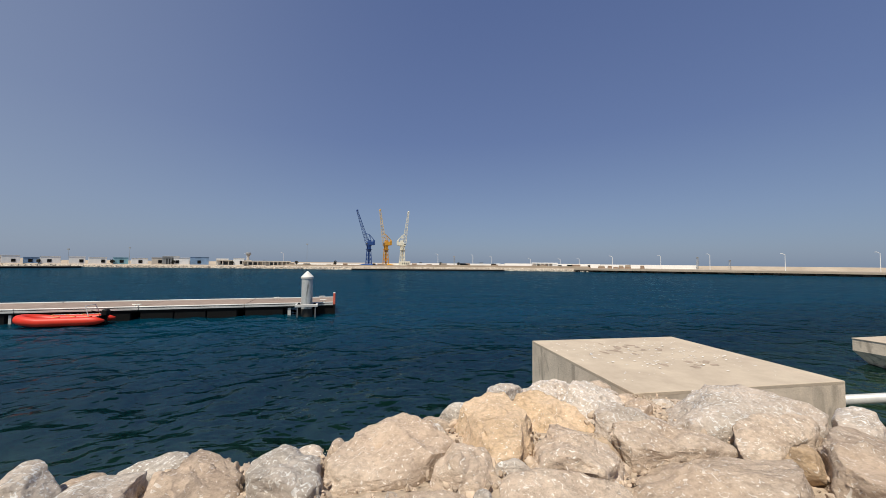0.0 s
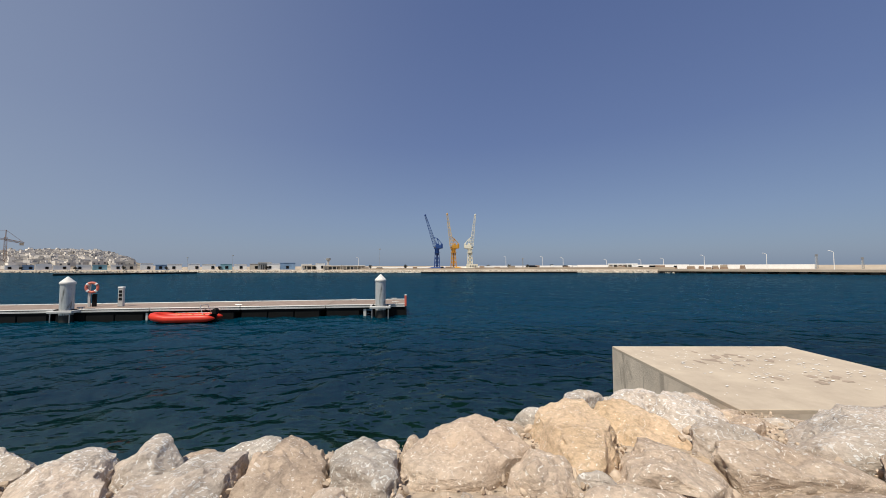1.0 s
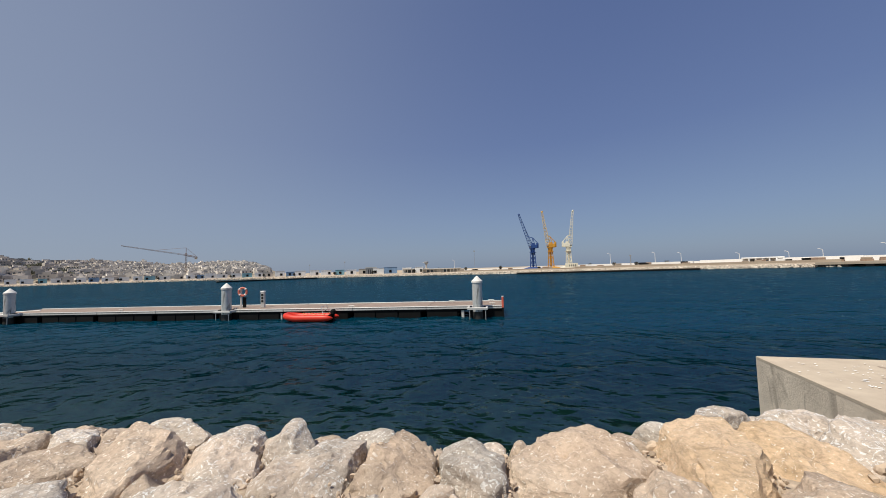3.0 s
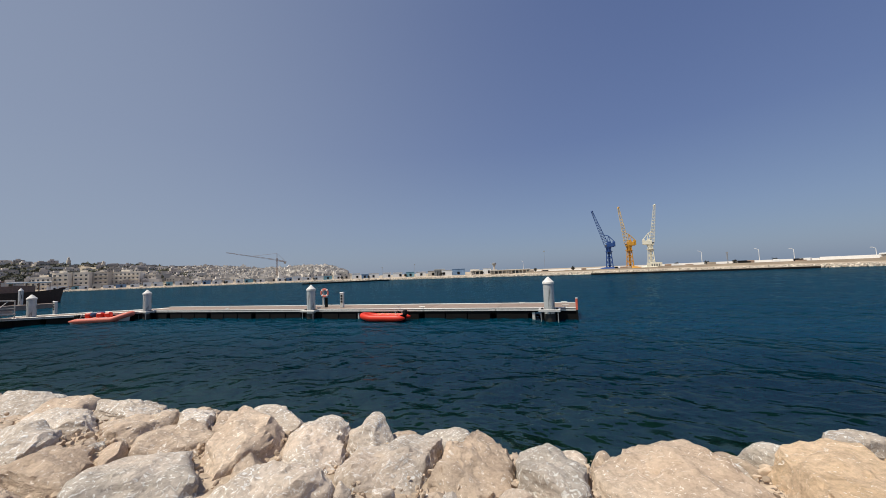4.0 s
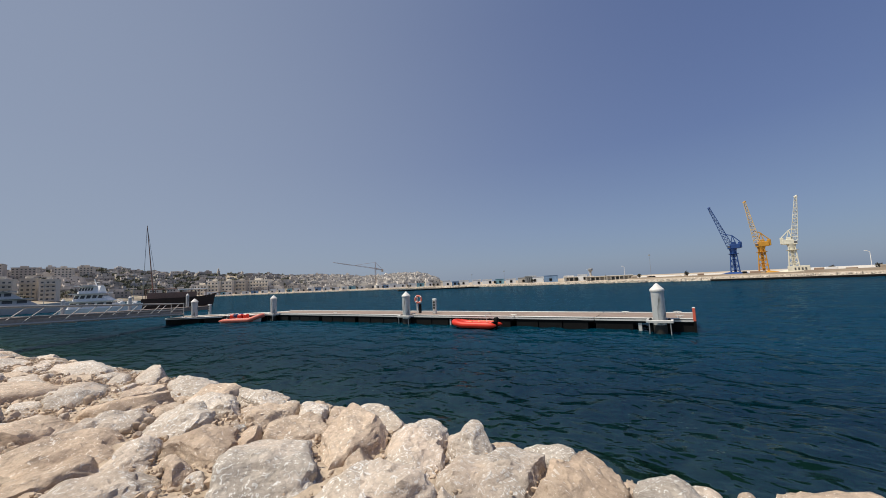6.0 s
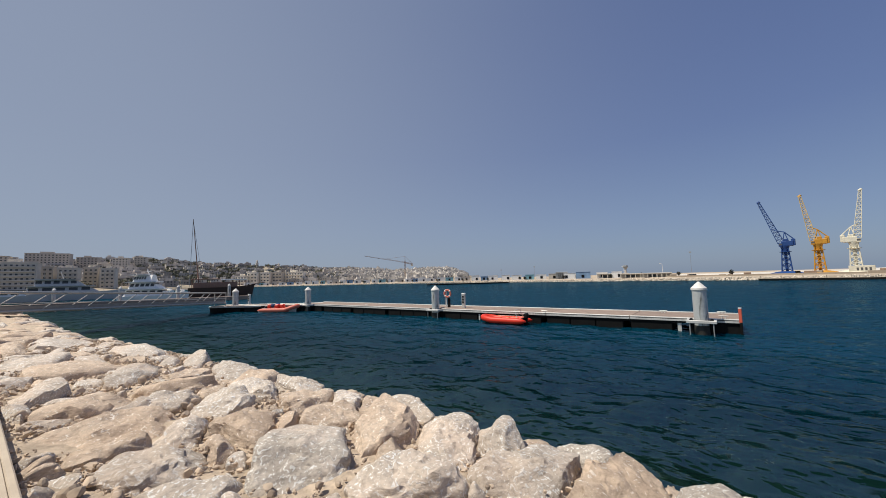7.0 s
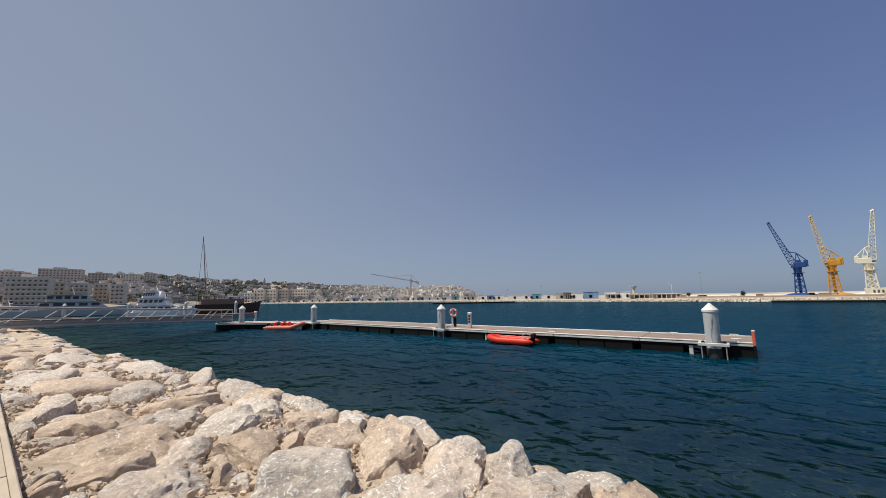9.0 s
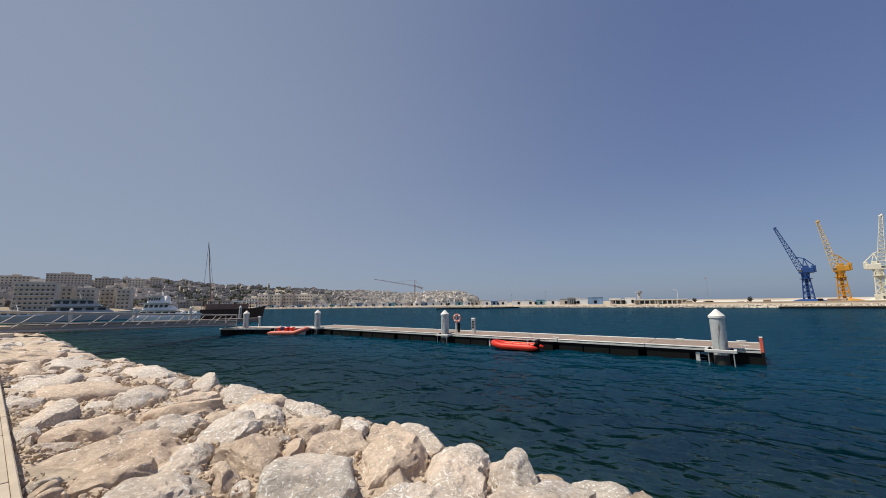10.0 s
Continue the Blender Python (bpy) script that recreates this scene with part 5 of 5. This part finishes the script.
def waterfront():
    # sheds and painted hoardings along the far shore
    rs = random.Random(17)
    az = -73.5
    k = 0
    while az < -17.5:
        r = shore(az) + 12
        w = rs.uniform(5.5, 9.0)
        m = (WHITE, WHITE, HOARD_TEAL, WHITE, FLATS, WHITE, HOARD_BLUE, WHITE)[k % 8]
        word = {WHITE: "white", HOARD_TEAL: "teal", HOARD_BLUE: "blue", FLATS: "beige"}[m]
        h = rs.uniform(3.2, 4.6)
        s = thing("site_cabin", pose(*polar(az, r, 1.85), 0, 0, -az), f"{word} site cabin with a dark opening on the far shore", "cabin", "cabins on the far shore")
        bm = bmesh.new()
        box(bm, -w / 2, -1.3, 0, w / 2, 1.3, h, bevel=0.05)
        part("wall", bm, m, s)
        bm = bmesh.new()
        box(bm, -w / 2 - 0.15, -1.45, h, w / 2 + 0.15, 1.45, h + 0.15)
        part("roof", bm, m, s)
        # black panel on the wall, painted for the dark inside of an opening
        bm = bmesh.new()
        x = rs.uniform(-w * 0.3, w * 0.3)
        box(bm, x - 0.9, -1.36, 0.6, x + 0.9, -1.2, 2.5, bevel=0.2)
        part("opening", bm, BLACK, s)
        if k % 3 == 1 and az > -64:
            bush(az - math.degrees((w / 2 + 0.4) / r), r - 1.2, 1.0)
        az += math.degrees((w + rs.uniform(0.5, 3.0)) / r)
        k += 1
    # long open shed and the low hall on the quay
    for a, wd, h, lab, off, cl in ((-26.5, 8, 5.0, "small dark steel gantry shed on the far shore", 14, STEEL), (-24.2, 14, 3.5, "white tent-roofed hall on the far shore", 26, WHITE),
                               (-19.5, 18, 3.0, "long beige shed with an open front", 14, FLATS), (-16.6, 16, 2.6, "pale open-fronted quay colonnade", 12, FLATS),
                               (-14.0, 14, 2.6, "pale open-fronted quay colonnade", 12, FLATS), (26.7, 15, 3.1, "white flat-roofed hall with a dark glazed front", 18, WHITE)):
        s = thing("quay_hall", pose(*polar(a, shore(a) + off, 1.8), 0, 0, -a), lab, "hall", "halls on the far quay")
        bm = bmesh.new()
        box(bm, -wd / 2, -3, h * 0.8, wd / 2, 3, h, bevel=0.1)
        part("roof", bm, cl, s)
        bm = bmesh.new()
        box(bm, -wd / 2, 0, 0, wd / 2, 3, h * 0.8)
        part("wall", bm, cl, s)
        for i in range(7):
            x = -wd / 2 + 0.3 + i * (wd - 0.6) / 6
            bm = bmesh.new()
            box(bm, x - 0.25, -2.9, 0, x + 0.25, -2.5, h * 0.8)
            part("column", bm, cl, s)
        bm = bmesh.new()
        box(bm, -wd * 0.3, -0.12, 0.3, wd * 0.05, 0.1, h * 0.65)
        part("glazing", bm, GLASS, s)
    # street lamps of the breakwater
    for a, top in ((47.6, 9.4), (42.2, 8.9), (36.2, 8.4), (31.7, 7.6), (29.0, 7.1), (24.6, 7.2), (15.6, 9.4), (18.6, 8.6), (10.0, 9.8), (54.6, 9.6), (61.6, 10.2), (-13.3, 9.6), (-18.0, 8.6)):
        m = pose(*polar(a, shore(a) + 40 if a < 35 else shore(a) + 10, 1.9), 0, 0, -a + 20)
        s = thing("street_lamp", m, "white street lamp with a short arm on the far quay", "street lamp", "street lamps on the quay")
        h = top - 1.9
        bm = bmesh.new()
        tube(bm, (0, 0, -0.2), (0, 0, h), 0.15, 0.09, seg=8)
        part("pole", bm, WHITE, s)
        bm = bmesh.new()
        tube(bm, (0, 0, h - 0.1), (-1.0, 0, h + 0.5), 0.09, seg=6)
        part("arm", bm, WHITE, s)
        bm = bmesh.new()
        box(bm, -1.7, -0.2, h + 0.42, -0.9, 0.2, h + 0.6, bevel=0.05)
        part("lantern", bm, WHITE, s)
    # control tower on the quay
    s = thing("lookout_tower", pose(*polar(-17.8, 255, 1.9), 0, 0, 17), "slim pale lookout tower with a wider top", "tower")
    bm = bmesh.new()
    lathe(bm, [(0.7, 0), (0.55, 5.5)], 10)
    part("shaft", bm, FLATS, s)
    bm = bmesh.new()
    lathe(bm, [(0.6, 5.5), (1.5, 6.6), (1.5, 7.6), (1.0, 7.8)], 10)
    part("head", bm, STEEL, s)
    for a in (-11.5, -6.0, 7.2, 10.5, 13.3, 17.0, -15.8):
        bush(a, shore(a) + 44, 1.15)


waterfront()


# ---- tower crane over the town ----
def tower_crane():
    c = thing("tower_crane", pose(*polar(-50.85, 470, 2.0), 0, 0, 50.85), "rust-brown tower crane with a slanting jib over the town", "tower crane")
    bm = bmesh.new()
    lattice(bm, (0, 0, 0), (0, 0, 27), 1.6, 1.6, 14, 0.13)
    part("mast", bm, RUST, c)
    bm = bmesh.new()
    lattice(bm, (1.0, 0, 25), (-52, 0, 34.5), 1.2, 0.7, 22, 0.09)
    part("jib", bm, RUST, c)
    bm = bmesh.new()
    lattice(bm, (0, 0, 25), (10, 0, 22.6), 1.5, 1.2, 5, 0.16)
    part("counter_jib", bm, RUST, c)
    bm = bmesh.new()
    box(bm, 7.5, -1, 20.6, 10, 1, 22.6)
    part("counterweight", bm, CONCRETE, c)
    bm = bmesh.new()
    for q in ((-26, 0, 30.2), (9.5, 0, 23.3)):
        tube(bm, (0, 0, 33), q, 0.12, seg=5)
    tube(bm, (0, 0, 26.5), (0, 0, 33), 0.3, seg=6)
    part("tie_bar", bm, RUST, c)


RUST = mat("rust_brown_steel", (0.24, 0.13, 0.07), 0.7, grain=0.2)
tower_crane()


def far_masts():
    for az, r, top, w in ((-10.06, 228, 15.0, 0.10), (46.3, 262, 9.2, 0.9), (49.6, 262, 7.4, 0.8), (-30.5, 290, 12.0, 0.10), (-35.6, 300, 10.5, 0.10), (12.6, 245, 9.0, 0.5)):
        m = thing("signal_mast", pose(*polar(az, r, 1.5)), "thin grey signal mast on the far quay", "mast", "masts on the far quay")
        bm = bmesh.new()
        if w > 0.3:
            lattice(bm, (0, 0, 0), (0, 0, top - 1.5), w, w * 0.7, 7, 0.06)
        else:
            tube(bm, (0, 0, 0), (0, 0, top - 1.5), w, w * 0.5, seg=6)
        part("mast", bm, STEEL, m)
        bm = bmesh.new()
        box(bm, -0.5, -0.2, top - 2.2, 0.5, 0.2, top - 1.5)
        part("head", bm, STEEL, m)


far_masts()


# ---- boats in the far marina ----
def motor_yacht(m, length, beam, hull, upper, label, decks=2, storey=0.0, taper=0.0):
    y = thing("motor_yacht", m, label, "yacht", "yachts in the marina")
    bm = bmesh.new()
    hull_mesh(bm, length, beam, -0.4, length * 0.10)
    part("hull", bm, hull, y)
    z = length * 0.10
    for d in range(decks):
        l0, l1 = -length * (0.42 - 0.06 * d), length * (0.22 - 0.13 * d)
        h = storey or max(length * 0.068, 1.55)
        bm = bmesh.new()
        vs = box(bm, l0, -beam * 0.38, z, l1, beam * 0.38, z + h)
        for v in vs:
            if v.co.x > 0 and v.co.z > z + 0.1:
                v.co.x -= length * (0.08 + 0.10 * taper)
        for v in vs:
            v.co.y *= 1 - taper * (v.co.z - z) / h
        part("superstructure", bm, upper, y)
        bm = bmesh.new()
        n = 5
        for i in range(n):
            x0 = l0 + (l1 - length * 0.08 - l0) * (i + 0.15) / n
            x1 = l0 + (l1 - length * 0.08 - l0) * (i + 0.85) / n
            box(bm, x0, -beam * 0.385, z + h * 0.35, x1, beam * 0.385, z + h * 0.8)
        for v in bm.verts:
            v.co.y *= 1 - taper * (v.co.z - z) / h
        part("window_band", bm, GLASS, y, "dark cabin windows")
        bm = bmesh.new()
        box(bm, l0 - 0.6, -beam * 0.43, z + h, l1 - length * 0.05, beam * 0.43, z + h + 0.18)
        part("deck_roof", bm, upper, y)
        z += h + 0.18
    bm = bmesh.new()
    tube(bm, (-length * 0.12, 0, z), (-length * 0.15, 0, z + length * 0.10), 0.12)
    tube(bm, (-length * 0.12, -beam * 0.25, z + length * 0.05), (-length * 0.12, beam * 0.25, z + length * 0.05), 0.08)
    part("mast", bm, upper, y)
    return y


motor_yacht(pose(*polar(-90.4, 185), 0, 0, 88), 28, 7, YACHT_BLUE, YACHT_BLUE, "slate-blue motor yacht with white roof lines in the marina", 2, 2.2, 0.4)
motor_yacht(pose(*polar(-83.4, 128), 0, 0, 60), 16, 5.4, WHITE, WHITE, "white flybridge motor yacht in the marina", 3, 1.75, 0.55)
motor_yacht(pose(*polar(-95.2, 185), 0, 0, 80), 20, 5, YACHT_BLUE, WHITE, "low grey motor yacht in the marina", 1)


def wooden_ship():
    s = thing("wooden_ship", pose(*polar(-76.4, 150), 0, 0, 77), "dark wooden schooner with awnings and a tall raked mast", "ship")
    bm = bmesh.new()
    hull_mesh(bm, 20, 5, -0.3, 3.2, 0.4)
    part("hull", bm, WOOD, s)
    bm = bmesh.new()
    box(bm, -9.2, -1.9, 6.0, -1.0, 1.9, 6.3, bevel=0.05)
    part("awning", bm, TIMBER, s, "brown deck roof")
    bm = bmesh.new()
    box(bm, -0.6, -1.9, 5.7, 7.5, 1.9, 6.0, bevel=0.05)
    part("awning", bm, WHITE, s, "white canvas awning")
    for x in (-9, -6.5, -4, -1.5, 0.5, 3, 5.2, 7.2):
        for yy in (-1.8, 1.8):
            bm = bmesh.new()
            tube(bm, (x, yy, 3.1), (x, yy, 5.9), 0.07, seg=6)
            part("stanchion", bm, TIMBER, s)
    bm = bmesh.new()
    box(bm, -8.6, -1.4, 3.0, 4.5, 1.4, 5.0, bevel=0.05)
    part("deckhouse", bm, TIMBER, s, "red-brown varnished deckhouse")
    bm = bmesh.new()
    tube(bm, (-6.8, 0, 1.5), (-9.2, 0, 27.0), 0.20, 0.09, seg=8)
    part("mast", bm, TIMBER, s, "tall raked mast")
    bm = bmesh.new()
    tube(bm, (-9.2, 0, 26.7), (-9.8, 0.3, 2.0), 0.07, seg=5)
    tube(bm, (-9.2, 0, 26.7), (-5.6, -0.6, 3.0), 0.05, seg=5)
    part("stay", bm, STEEL, s)
    bm = bmesh.new()
    tube(bm, (9.0, 0, 4.0), (13.5, 0, 4.6), 0.14, 0.08, seg=8)
    part("bowsprit", bm, WOOD, s)


TIMBER = mat("brown_timber", (0.34, 0.19, 0.13), 0.7, grain=0.2)
wooden_ship()


def small_boats():
    rs = random.Random(41)
    for k in range(16):
        az = -100 + k * 1.35 + rs.uniform(-0.5, 0.5)
        m = pose(*polar(az, 235 + rs.uniform(-30, 45)), 0, 0, rs.uniform(-40, 40))
        y = thing("small_boat", m, "small white cabin boat moored in the marina", "boat", "small boats in the marina")
        L = rs.uniform(7, 11)
        bm = bmesh.new()
        hull_mesh(bm, L, L * 0.3, -0.2, 1.1)
        part("hull", bm, WHITE, y)
        bm = bmesh.new()
        box(bm, -L * 0.25, -L * 0.1, 1.0, L * 0.12, L * 0.1, 2.3, bevel=0.15)
        cab = part("cabin", bm, WHITE, y)
        bm = bmesh.new()
        box(bm, -L * 0.18, -L * 0.104, 1.6, L * 0.08, L * 0.104, 2.0)
        part("window", bm, GLASS, cab)
        if k % 3 != 1:
            bm = bmesh.new()
            tube(bm, (0, 0, 1.0), (0, 0, rs.uniform(11, 17)), 0.10, 0.05, seg=6)
            part("mast", bm, STEEL, y)
    # marina pontoon behind the gangway with its piles
    p = thing("marina_pontoon", pose(*polar(-97, 118, 0), 0, 0, 76), "low brown marina jetty seen behind the gangway", "jetty")
    bm = bmesh.new()
    box(bm, -25, -1.5, -0.4, 48, 1.5, 0.95)
    part("deck", bm, DECKING, p)
    for k in range(6):
        bm = bmesh.new()
        tube(bm, (-12 + 11 * k, 1.8, -1), (-12 + 11 * k, 1.8, 3.8), 0.35, seg=12)
        q = part("pile", bm, GALV, p)
        bm = bmesh.new()
        tube(bm, (-12 + 11 * k, 1.8, 3.8), (-12 + 11 * k, 1.8, 4.3), 0.38, 0.04, seg=12)
        part("cap", bm, CAP, q)


small_boats()
